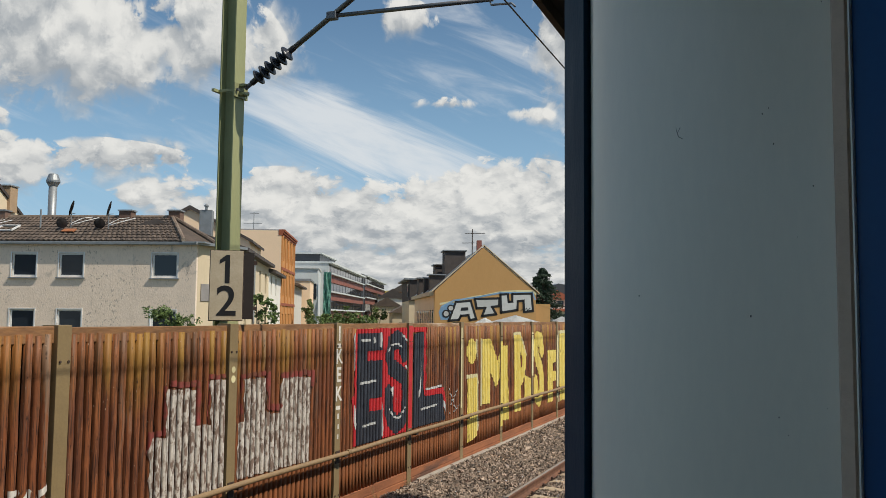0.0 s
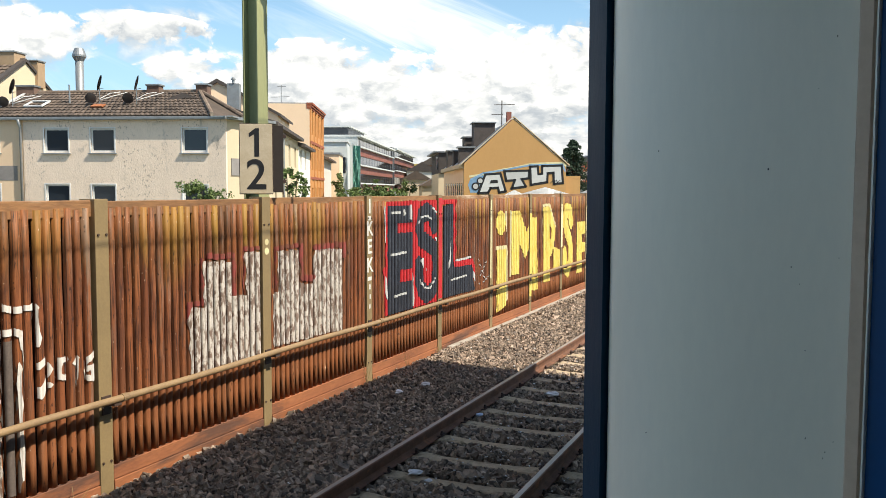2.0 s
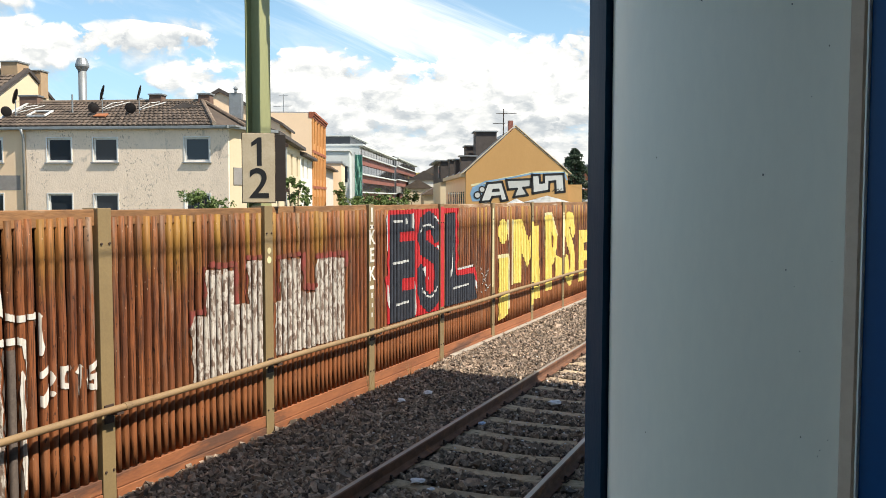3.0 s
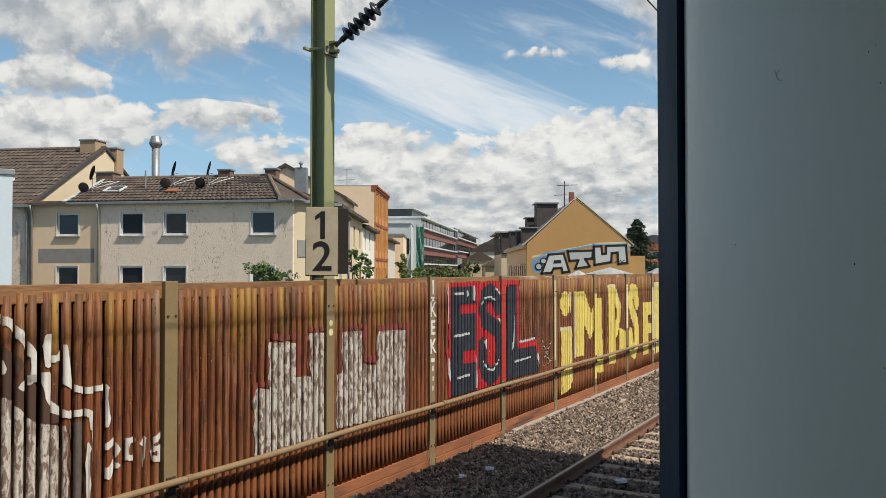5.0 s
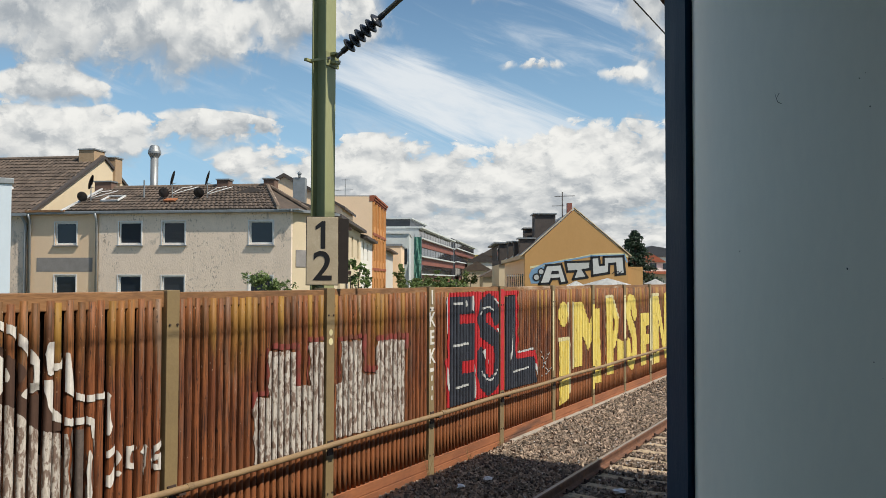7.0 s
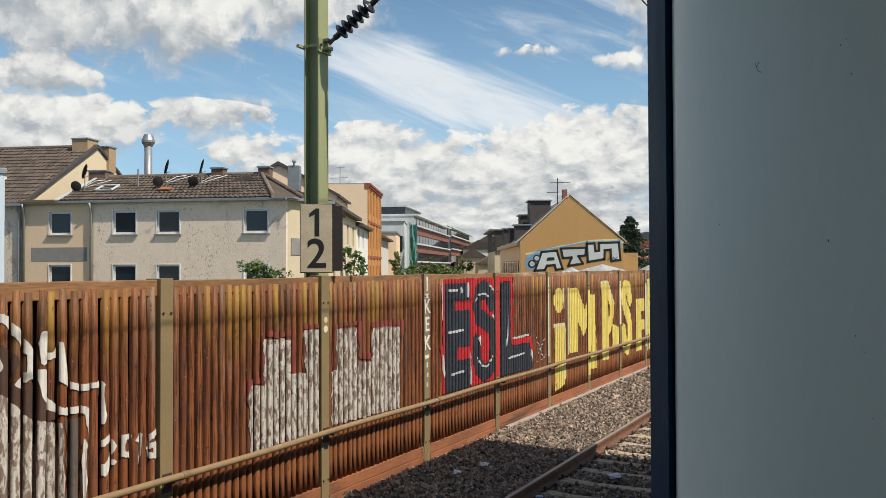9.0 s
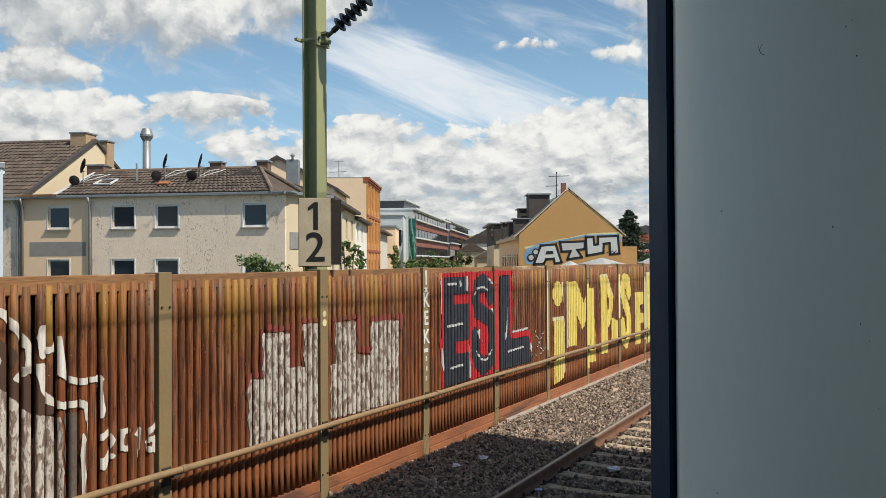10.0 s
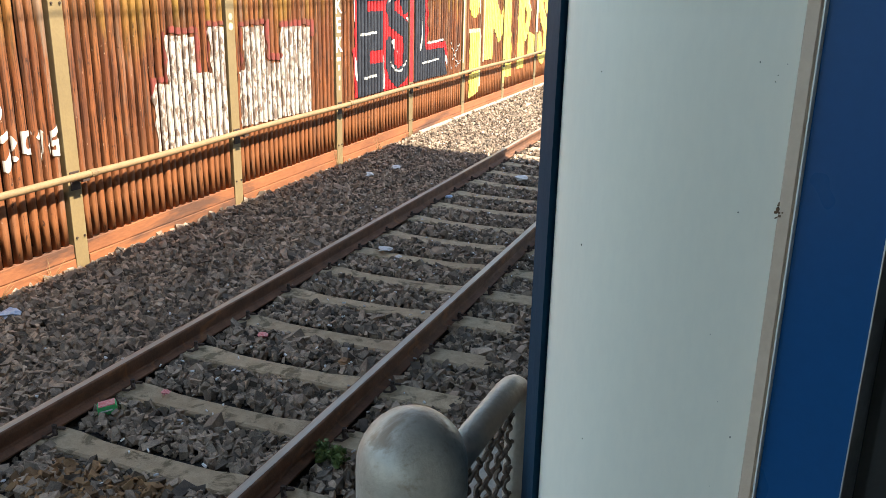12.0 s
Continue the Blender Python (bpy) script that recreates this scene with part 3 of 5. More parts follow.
stones("ballast", -5.36, -0.9, 1.2, 9.0, 52000, 0.0235, -0.018, 1)
stones("ballast", -5.36, -1.2, 9.0, 20.0, 60000, 0.0195, -0.016, 2)
stones("ballast", -5.36, -1.2, 20.0, 48.0, 36000, 0.026, -0.015, 3)

# ---------------------------------------------------------------- timber noise barrier
FX = -5.4          # front of the slats
POST_Y, POST_STEP = 5.42, 2.37
PX = FX + 0.014     # front of the posts
BAYS = range(-3, 17)
barrier = thing("noise_barrier", "brown stained timber slat barrier with ochre posts, sprayed with graffiti", "fence", Matrix.Identity(4))


def front(angle):
    """Squared-off half round: depth and side shares at an angle."""
    c, w = math.cos(radians(angle)), math.sin(radians(angle))
    return max(c, 0.0) ** 0.4, math.copysign(abs(w) ** 0.75, w)


def slat_mesh(seed):
    """A half-round upright slat with a slightly wavy, knotty front."""
    r = random.Random(seed)
    bm = bmesh.new()
    rings = []
    for i in range(9):
        z = 0.25 + 2.225 * i / 8
        w = 0.0315 + r.uniform(-0.002, 0.0012)
        d = 0.05 + r.uniform(-0.003, 0.002)
        o = r.uniform(-0.0025, 0.0025)
        rings.append([bm.verts.new((-0.05 + d * front(a)[0], w * front(a)[1] + o, z)) for a in (-90, -70, -40, 0, 40, 70, 90)])
    for a, b in zip(rings, rings[1:]):
        for k in range(6):
            bm.faces.new((a[k], a[k + 1], b[k + 1], b[k]))
    bm.faces.new(rings[0][::-1])
    bm.faces.new(rings[-1])
    me = bpy.data.meshes.new("slat")
    bm.to_mesh(me)
    bm.free()
    me.shade_smooth()
    me.materials.append(M_SLAT)
    return me


ME_SLATS = [slat_mesh(i) for i in range(6)]
SLATS = []
rng = random.Random(11)
for k in BAYS:
    y0, y1 = POST_Y + POST_STEP * k + 0.082, POST_Y + POST_STEP * (k + 1) - 0.082
    part("backing_board", boxes((FX - 0.12, FX - 0.095, y0 - 0.05, y1 + 0.05, 0.0, 2.47)), M_BOARD_SHADE, barrier)
    for z0, z1, t in ((-0.06, 0.118, 0.018), (0.122, 0.245, 0.008)):
        part("kick_board", boxes((FX - 0.04, FX + t, y0, y1, z0, z1), bevel=0.006), M_KICK, barrier)
    part("cap_board", boxes((FX - 0.1, FX - 0.03, y0 - 0.02, y1 + 0.02, 2.4, 2.53 + rng.uniform(0, 0.012)), bevel=0.008), M_CAP, barrier)
    n = 22
    for i in range(n):
        yc = y0 + (y1 - y0) * (i + 0.5) / n + rng.uniform(-0.004, 0.004)
        if k < -1:
            continue
        lean = rng.uniform(-0.12, 0.12) if rng.random() < 0.93 else rng.uniform(-0.9, 0.9)
        drop = rng.uniform(-0.014, 0.008)
        SLATS.append((yc, lean))
        share("slat", rng.choice(ME_SLATS), barrier, pose(FX + rng.uniform(-0.004, 0.003), yc, drop, lean, 0, rng.uniform(-4, 4)))

for k in BAYS:
    y = POST_Y + POST_STEP * k
    top = 2.55
    ps = part("post", boxes((FX - 0.16, PX, y - 0.074, y + 0.074, -0.1, top), bevel=0.004), M_POST, barrier)
    for dy in (-0.045, 0.045):
        for z in (0.3, 2.25):
            part("bolt", tube([(PX - 0.001, y + dy, z), (PX + 0.011, y + dy, z)], 0.011, 6), M_RUST, ps)

part("footing", boxes((FX - 0.1, FX + 0.09, POST_Y + POST_STEP * 3 + 0.3, 45, -0.1, 0.075), bevel=0.01), M_CURB, barrier, "pale concrete footing")

# pipe along the barrier on brackets
pipe = thing("guard_pipe", "ochre steel pipe carried on brackets along the barrier", "pipe", Matrix.Identity(4))
PIPE_X, PIPE_Z = FX + 0.13, 0.855
part("pipe", tube([(PIPE_X, y, PIPE_Z + 0.006 * math.sin(y * 1.7)) for y in np.arange(-2.0, 44.0, 0.6)], 0.031, 14), M_PIPE, pipe, smooth=True)
for k in BAYS:
    y = POST_Y + POST_STEP * k
    part("bracket", boxes((PX - 0.001, PIPE_X + 0.02, y - 0.04, y + 0.04, PIPE_Z - 0.05, PIPE_Z - 0.03), (PX - 0.001, PX + 0.011, y - 0.05, y + 0.05, PIPE_Z - 0.14, PIPE_Z + 0.02)), M_RUST, pipe)
    if k % 2 == 0:
        part("sleeve", tube([(PIPE_X, y + 0.06, PIPE_Z), (PIPE_X, y + 0.13, PIPE_Z)], 0.036, 14), M_PIPE, pipe)


# ---------------------------------------------------------------- graffiti that follows the slats
ARC = [-80, -66, -52, -36, -18, 0, 18, 36, 52, 66, 80]
ZS = np.arange(0.26, 2.475, 0.009)


def inside(points, Y, Z):
    hit = np.zeros(Y.shape, bool)
    n = len(points)
    for i in range(n):
        (ax, az), (bx, bz) = points[i], points[(i + 1) % n]
        if az == bz:
            continue
        hit ^= ((az > Z) != (bz > Z)) & (Y < (bx - ax) * (Z - az) / (bz - az) + ax)
    return hit


def near_line(points, width, Y, Z):
    best = np.full(Y.shape, 9.0)
    for (ax, az), (bx, bz) in zip(points, points[1:]):
        ux, uz = bx - ax, bz - az
        t = np.clip(((Y - ax) * ux + (Z - az) * uz) / max(ux * ux + uz * uz, 1e-9), 0, 1)
        best = np.minimum(best, np.hypot(Y - ax - t * ux, Z - az - t * uz))
    return best < width / 2


def strokes(name, mat, shapes, label, *rest):
    """Each stroke as a part of its own."""
    for s in shapes:
        spray(name, mat, [s], label, *rest)


def spray(name, mat, shapes, label, holes=0.0, ragged=0.012, lift=0.0022, cuts=()):
    """Paint on every slat that the shapes cross, as a skin on its round front."""
    lo = min(p[0] for s in shapes for p in s[1]) - 0.3
    hi = max(p[0] for s in shapes for p in s[1]) + 0.3
    bm = bmesh.new()
    r = np.random.RandomState(len(name) + int(lo * 10))
    near = [(yc, lean) for yc, lean in SLATS if lo < yc < hi]
    if not near:
        bm.free()
        return
    edges = np.array([[yc + 0.0315 * front(a)[1] for a in ARC] for yc, _ in near]).reshape(-1)
    Z, Y = np.meshgrid(ZS, edges)
    off = np.repeat(r.normal(0, ragged * 0.35, len(near)), len(ARC))[:, None] + r.normal(0, ragged * 0.1, (len(edges), 1))
    wob = ragged * 0.5 * np.sin(Z * 23.0 + Y * 7.0)
    hit = np.zeros(Y.shape, bool)
    for s in shapes:
        hit |= inside(s[1], Y + wob, Z + off) if s[0] == "fill" else near_line(s[1], s[2], Y + wob, Z + off)
    for s in cuts:
        hit &= ~(inside(s[1], Y + wob, Z + off) if s[0] == "fill" else near_line(s[1], s[2], Y + wob, Z + off))

    def runs(row):
        e = np.flatnonzero(np.diff(np.concatenate([[0], row.astype(int), [0]])))
        return [(ZS[i], ZS[min(j, len(ZS) - 1)]) for i, j in zip(e[::2], e[1::2]) if j - i > 1]

    for n, (yc, lean) in enumerate(near):
        cols = [runs(hit[n * len(ARC) + j]) for j in range(len(ARC))]
        for j in range(len(ARC) - 1):
            pairs = [(a, b) for a in cols[j] for b in cols[j + 1] if a[0] < b[1] and b[0] < a[1]]
            pairs += [(a, (sum(a) / 2,) * 2) for a in cols[j] if not any(p[0] == a for p in pairs)]
            pairs += [((sum(b) / 2,) * 2, b) for b in cols[j + 1] if not any(p[1] == b for p in pairs)]
            for a, b in pairs:
                quad = []
                for ang, z in ((ARC[j], a[0]), (ARC[j + 1], b[0]), (ARC[j + 1], b[1]), (ARC[j], a[1])):
                    sway = -z * math.tan(radians(lean))
                    at = (FX - 0.05 + (0.053 + lift) * front(ang)[0], yc + sway + (0.0329 + lift) * front(ang)[1], z)
                    if not quad or (Vector(at) - quad[-1]).length > 1e-4:
                        quad.append(Vector(at))
                if len(quad) > 2:
                    bm.faces.new([bm.verts.new(q) for q in quad])
    part(name, bm, mat, barrier, label)


L = lambda w, *p: ("line", list(p), w)
F = lambda *p: ("fill", list(p))
# washed-out pale blocks with red remains
spray("graffiti_block", P_DIRTY, [F((6.52, 1.49), (6.75, 1.46), (6.74, 1.92), (7.19, 1.89), (7.21, 1.53), (7.44, 1.51), (7.43, 1.97), (7.68, 1.96), (7.7, 0.83), (6.54, 0.83))], "washed-out white graffiti block", 0.0, 0.016)
spray("graffiti_block", P_DIRTY, [F((7.92, 0.87), (7.93, 1.47), (8.03, 1.48), (8.02, 1.94), (8.47, 1.93), (8.5, 1.53), (8.77, 1.51), (8.8, 1.91), (9.49, 1.88), (9.45, 0.85))], "washed-out white graffiti block", 0.0, 0.016)
strokes("graffiti_outline", P_FADED, [L(0.05, (6.5, 1.35), (6.52, 1.52), (6.72, 1.51), (6.71, 1.94)), L(0.06, (6.8, 1.96), (7.22, 1.94), (7.22, 1.54)), L(0.05, (7.4, 1.55), (7.4, 2.0), (7.67, 2.0)),
      L(0.05, (7.97, 1.49), (7.97, 1.97), (8.47, 1.97)), L(0.075, (8.52, 1.96), (8.54, 1.58), (8.77, 1.57)), L(0.07, (8.81, 1.94), (9.52, 1.93), (9.51, 1.79))], "faded red graffiti outline", 0.0, 0.016, 0.003)
# black letters on red
spray("graffiti_ground", P_RED, [F((10.67, 2.46), (12.6, 2.47), (12.62, 0.86), (10.66, 0.86)), L(0.06, (10.6, 1.52), (10.64, 0.95))], "red graffiti background", 0.0, 0.008)
spray("graffiti_outline", P_RED, [L(0.1, (12.64, 2.44), (13.19, 2.45), (13.19, 1.39), (13.98, 1.38), (14.07, 1.11))], "red graffiti outline", 0.0, 0.008, 0.006)
S_PATH = [(12.31, 2.06), (12.25, 2.23), (12.04, 2.3), (11.83, 2.22), (11.79, 2.05), (11.84, 1.89), (12.08, 1.8), (12.31, 1.71), (12.42, 1.53), (12.4, 1.26), (12.28, 1.06), (12.04, 1.0), (11.82, 1.14), (11.76, 1.35), (11.77, 1.5)]
spray("graffiti_letter", P_BLACK, [F((10.71, 2.4), (11.5, 2.4), (11.52, 2.15), (11.06, 2.15), (11.06, 2.01), (11.53, 2.0), (11.55, 1.46), (11.09, 1.47), (11.09, 1.29), (11.55, 1.28), (11.57, 0.86), (10.7, 0.86))], "blue-black sprayed letter E", 0.0, 0.006, 0.0045)
spray("graffiti_letter", P_BLACK, [("line", S_PATH, 0.27)], "blue-black sprayed letter S", 0.0, 0.006, 0.0045)
spray("graffiti_letter", P_BLACK, [F((12.68, 2.37), (13.13, 2.39), (13.15, 1.35), (13.98, 1.34), (14.07, 0.87), (12.66, 0.88))], "blue-black sprayed letter L", 0.0, 0.006, 0.0045)
strokes("graffiti_highlight", P_SILVER, [L(0.035, (10.87, 2.3), (11.12, 2.3)), L(0.035, (10.82, 1.7), (11.33, 1.71)), L(0.035, (10.91, 1.1), (11.34, 1.11)), L(0.03, (11.48, 2.39), (11.48, 2.2)), L(0.025, (11.55, 1.5), (11.57, 0.9)),
      L(0.03, (11.73, 2.1), (11.87, 2.21), (12.04, 2.23), (12.22, 2.17)), L(0.03, (12.22, 2.37), (12.44, 2.25), (12.46, 2.03)), L(0.035, (12.38, 1.87), (12.55, 1.63), (12.59, 1.36), (12.48, 1.05)),
      L(0.03, (11.8, 1.26), (11.94, 1.13), (12.15, 1.09), (12.37, 1.23)), L(0.08, (11.9, 1.55), (11.92, 1.47)), L(0.05, (12.03, 1.4), (12.04, 1.36)), L(0.07, (11.24, 2.32), (11.25, 2.28)),
      L(0.03, (13.01, 2.1), (12.96, 1.5), (12.89, 1.19)), L(0.03, (13.01, 1.14), (13.67, 1.16)), L(0.035, (13.25, 1.45), (13.89, 1.46)), L(0.025, (14.1, 1.44), (14.12, 1.27)), L(0.05, (14.02, 1.18), (14.11, 0.98)), L(0.02, (10.59, 2.4), (10.6, 1.9)), L(0.03, (10.66, 1.4), (10.69, 1.1)),
      L(0.015, (14.25, 1.39), (14.6, 1.0)), L(0.015, (14.35, 1.1), (14.7, 1.35)), L(0.015, (14.5, 0.95), (14.9, 1.1)), L(0.02, (14.3, 1.0), (14.34, 0.95))], "thin white graffiti highlights", 0.0, 0.004, 0.007)
# yellow letters
spray("graffiti_letter", P_YELLOW, [F((15.22, 1.5), (15.75, 1.5), (15.77, 0.38), (15.22, 0.3)), F(*[(15.45 + 0.27 * math.cos(a), 2.0 + 0.24 * math.sin(a)) for a in np.arange(0, 6.28, 0.4)])], "yellow sprayed letter i", 0.0, 0.01)
spray("graffiti_letter", P_YELLOW, [F((16.03, 2.2), (16.58, 2.21), (17.04, 1.75), (17.26, 2.05), (17.74, 2.05), (17.82, 0.48), (17.35, 0.51), (17.32, 1.55), (16.96, 1.2), (16.55, 1.57), (16.54, 0.93), (16.06, 0.94))], "yellow sprayed letter M", 0.0, 0.012)
spray("graffiti_letter", P_YELLOW, [F((18.19, 2.27), (18.65, 2.25), (18.77, 0.57), (18.23, 0.59)), L(0.3, (18.6, 2.12), (19.0, 1.81), (18.93, 1.46), (18.78, 1.28)), F((19.0, 1.35), (19.57, 1.23), (19.63, 0.79), (19.01, 0.8))], "yellow sprayed letter R", 0.0, 0.012)
spray("graffiti_letter", P_YELLOW, [L(0.36, (20.52, 1.85), (20.42, 2.1), (20.07, 2.14), (19.92, 1.94), (20.14, 1.64), (20.46, 1.36), (20.55, 0.94), (20.27, 0.7), (20.03, 0.81), (19.97, 1.12))], "yellow sprayed letter S", 0.0, 0.012)
spray("graffiti_letter", P_YELLOW, [F((21.06, 1.83), (22.02, 1.82), (22.04, 1.51), (21.56, 1.5), (21.59, 1.3), (22.07, 1.27), (22.07, 1.04), (21.61, 1.04), (21.64, 0.54), (21.07, 0.54))], "yellow sprayed letter e", 0.0, 0.012)
spray("graffiti_letter", P_YELLOW, [F((22.23, 2.23), (22.89, 2.23), (22.96, 0.48), (22.35, 0.48)), L(0.3, (22.8, 2.1), (23.5, 0.9)), L(0.34, (23.7, 0.7), (23.7, 2.15)), L(0.3, (24.6, 0.9), (24.6, 2.1))], "yellow sprayed letter N", 0.0, 0.012)
strokes("graffiti_outline", P_PALE, [L(0.07, (15.2, 1.53), (15.78, 1.53), (15.8, 0.5)), L(0.06, (16.0, 0.95), (16.0, 2.2)), L(0.06, (18.14, 0.6), (18.14, 2.28), (18.66, 2.3), (19.16, 1.8)),
      L(0.08, (22.2, 0.5), (22.2, 2.27), (22.9, 2.27)), L(0.06, (15.72, 2.2), (15.76, 1.85))], "pale graffiti outline", 0.0, 0.01, 0.004)
# large white piece and a date
spray("graffiti_shade", P_BROWN, [F((3.6, 2.3), (3.79, 2.16), (3.9, 2.09), (4.0, 1.95), (3.95, 1.84), (4.03, 1.8), (4.18, 1.82), (4.2, 1.67), (4.37, 1.5), (4.1, 1.5), (3.9, 1.72), (3.6, 1.8))], "dark brown graffiti shade", 0.0, 0.03, 0.0012)
spray("graffiti_shade", P_GREY, [F((4.4, 1.48), (4.54, 1.5), (4.57, 0.3), (4.42, 0.3))], "grey graffiti shade", 0.0, 0.02, 0.0014)
strokes("graffiti_stroke", P_WHITE, [L(0.06, (3.55, 2.42), (3.89, 2.27), (3.99, 2.17), (4.09, 2.02), (4.1, 1.87), (4.0, 1.81)), L(0.055, (4.05, 1.85), (4.18, 1.87), (4.2, 1.69), (4.27, 1.61), (4.37, 1.56), (4.54, 1.55), (4.6, 1.52), (4.61, 1.42)),
      L(0.06, (4.19, 2.14), (4.19, 1.95)), L(0.05, (4.22, 1.97), (4.3, 1.99), (4.36, 2.06), (4.38, 1.8), (4.46, 1.74), (4.56, 1.71), (4.74, 1.72), (4.75, 1.42)), L(0.02, (4.61, 1.47), (4.64, 0.4)), L(0.025, (4.57, 1.3), (4.58, 0.4)),
      L(0.1, (3.7, 2.1), (3.79, 2.04), (3.82, 1.94), (3.74, 1.85))], "white sprayed stroke", 0.0, 0.006, 0.003)
spray("graffiti_fill", P_DIRTY, [F((3.05, 1.85), (3.7, 1.82), (3.91, 1.72), (4.02, 1.62), (4.12, 1.53), (4.38, 1.47), (4.39, 0.28), (3.05, 0.28))], "worn white graffiti fill", 0.0, 0.015, 0.0018)
part("graffiti_fill", prism([(3.0, 0.3), (4.4, 0.3), (4.39, 1.3), (4.2, 1.34), (3.9, 1.4), (3.0, 1.5)], FX - 0.0948, FX - 0.0935, "x"), P_WHITE, barrier, "white paint on the backing boards")
spray("graffiti_date", P_WHITE, [L(0.046, (4.75, 1.24), (4.82, 1.29), (4.86, 1.21), (4.77, 1.01)), L(0.046, (4.76, 1.06), (4.86, 1.08)), L(0.046, (4.96, 1.26), (4.94, 1.13), (5.03, 1.11), (5.04, 1.26), (4.96, 1.26)), L(0.046, (5.11, 1.21), (5.14, 1.25), (5.13, 1.03)),
      L(0.046, (5.35, 1.28), (5.24, 1.2), (5.22, 1.07), (5.3, 1.05), (5.3, 1.15), (5.22, 1.13))], "white sprayed date 2016", 0.0, 0.004, 0.004)


def post_paint(y, rows, mat, name, label):
    bm = bmesh.new()
    for a, b, c, d in rows:
        box(bm, PX + 0.0005, PX + 0.0025, y + a, y + b, c, d)
    part(name, bm, mat, barrier, label)


TAG_AT = POST_Y + 2 * POST_STEP
post_paint(POST_Y + 3 * POST_STEP, [(-0.07, 0.07, 0.9, 2.5)], P_RED, "graffiti_ground", "red spray on the ochre post")
post_paint(POST_Y + 4 * POST_STEP, [(-0.07, -0.01, 1.0, 2.45)], P_PALE, "graffiti_tag", "pale spray on the ochre post")
post_paint(POST_Y + 5 * POST_STEP, [(-0.07, 0.07, 0.4, 2.15)], P_YELLOW, "graffiti_tag", "yellow spray on the ochre post")
post_paint(POST_Y + 6 * POST_STEP, [(-0.07, 0.07, 1.3, 2.3)], P_PALE, "graffiti_tag", "pale spray on the ochre post")
post_paint(POST_Y + 7 * POST_STEP, [(-0.07, 0.07, 0.6, 2.2)], P_PALE, "graffiti_tag", "pale spray on the ochre post")
sticker = part("sticker", tube([(PX + 0.001, POST_Y + POST_STEP, 2.06), (PX + 0.003, POST_Y + POST_STEP, 2.06)], 0.035, 12), P_PALE, barrier, "pale oval sticker")
part("sticker", tube([(PX + 0.001, POST_Y + POST_STEP, 1.96), (PX + 0.003, POST_Y + POST_STEP, 1.96)], 0.04, 12), P_PALE, barrier, "pale oval sticker")

# ---------------------------------------------------------------- catenary mast with its sign
mast = thing("catenary_mast", "olive green steel catenary mast behind the barrier", "mast", pose(-5.8, 8.2, 0))
h, b, t = 0.1, 0.1, 0.016
part("beam", prism([(-h, -b), (-h + t, -b), (-h + t, -0.006), (h - t, -0.006), (h - t, -b), (h, -b), (h, b), (h - t, b), (h - t, 0.006), (-h + t, 0.006), (-h + t, b), (-h, b)], -0.1, 8.6, "z"), M_MAST, mast)
cl = part("clamp", boxes((-0.13, 0.13, -0.125, -0.105, 5.2, 5.23), (-0.13, 0.13, 0.105, 0.125, 5.2, 5.23), (0.1, 0.125, -0.13, 0.13, 5.14, 5.3), (0.12, 0.2, -0.05, 0.05, 5.17, 5.2), (0.12, 0.2, -0.05, 0.05, 5.27, 5.3), (-0.14, -0.1, -0.2, 0.13, 5.2, 5.23)), M_MAST, mast)
for y in (-0.1, 0.1):
    part("bolt", tube([(0.12, y, 5.22), (0.16, y, 5.22)], 0.018, 6), M_IRON, cl)

arm = thing("cantilever_arm", "dark steel cantilever with a ribbed porcelain insulator on the mast", "catenary arm", Matrix.Identity(4))
A0, A1 = Vector((-5.62, 8.2, 5.25)), Vector((-2.6, 8.2, 7.22))
ad = (A1 - A0).normalized()
part("strut", tube([A0 + ad * 0.75, A1], 0.03, 12), M_IRON, arm, smooth=True)
core, rad = [], []
for i in range(110):
    s = 0.1 + 0.66 * i / 109
    core.append(A0 + ad * s)
    rad.append(0.034 + (0.062 * abs(math.sin(math.pi * (s - 0.17) / 0.0875)) ** 1.6 if 0.17 < s < 0.695 else 0.0))
part("insulator", tube(core, rad, 16), M_INSUL, arm, "dark ribbed porcelain insulator", smooth=False)
part("fork", tube([A0, A0 + ad * 0.12], 0.024, 10), M_IRON, arm)
part("registration_tube", tube([(-4.5, 8.2, 5.975), (-2.62, 8.2, 5.93)], 0.024, 12), M_IRON, arm, smooth=True)
part("joint", boxes((-4.56, -4.44, 8.16, 8.24, 5.93, 6.02), bevel=0.01), M_IRON, arm)
part("hook", tube([(-2.66, 8.2, 5.93), (-2.64, 8.2, 5.87), (-2.42, 8.2, 5.86), (-2.38, 8.2, 5.82)], 0.012, 8), M_IRON, arm)
for name, label, x, z, sag in (("contact_wire", "thin copper contact wire over the track", -2.42, 5.81, 0.0), ("messenger_wire", "thin messenger wire over the track", -2.6, 7.22, 0.25)):
    w = part(name, tube([(x, y, z - sag * (1 - ((y - 8.2) / 25.0) ** 2 if abs(y - 8.2) < 25 else 0) + sag) for y in np.arange(-40, 70, 2.0)], 0.0085, 6), M_WIRE)
    tagged(w, label, "wire")


def letters(text, size, mat, name, parent, m):
    cu = bpy.data.curves.new(name, "FONT")
    cu.body, cu.size, cu.align_x, cu.align_y, cu.extrude, cu.offset = text, size, "CENTER", "CENTER", 0.002, 0.005
    tmp = new(name, cu)
    dg = bpy.context.evaluated_depsgraph_get()
    me = bpy.data.meshes.new_from_object(tmp.evaluated_get(dg))
    bpy.data.objects.remove(tmp)
    me.materials.clear()
    me.materials.append(mat)
    ob = new(name, me)
    ob.parent, ob.matrix_local = parent, m
    return ob


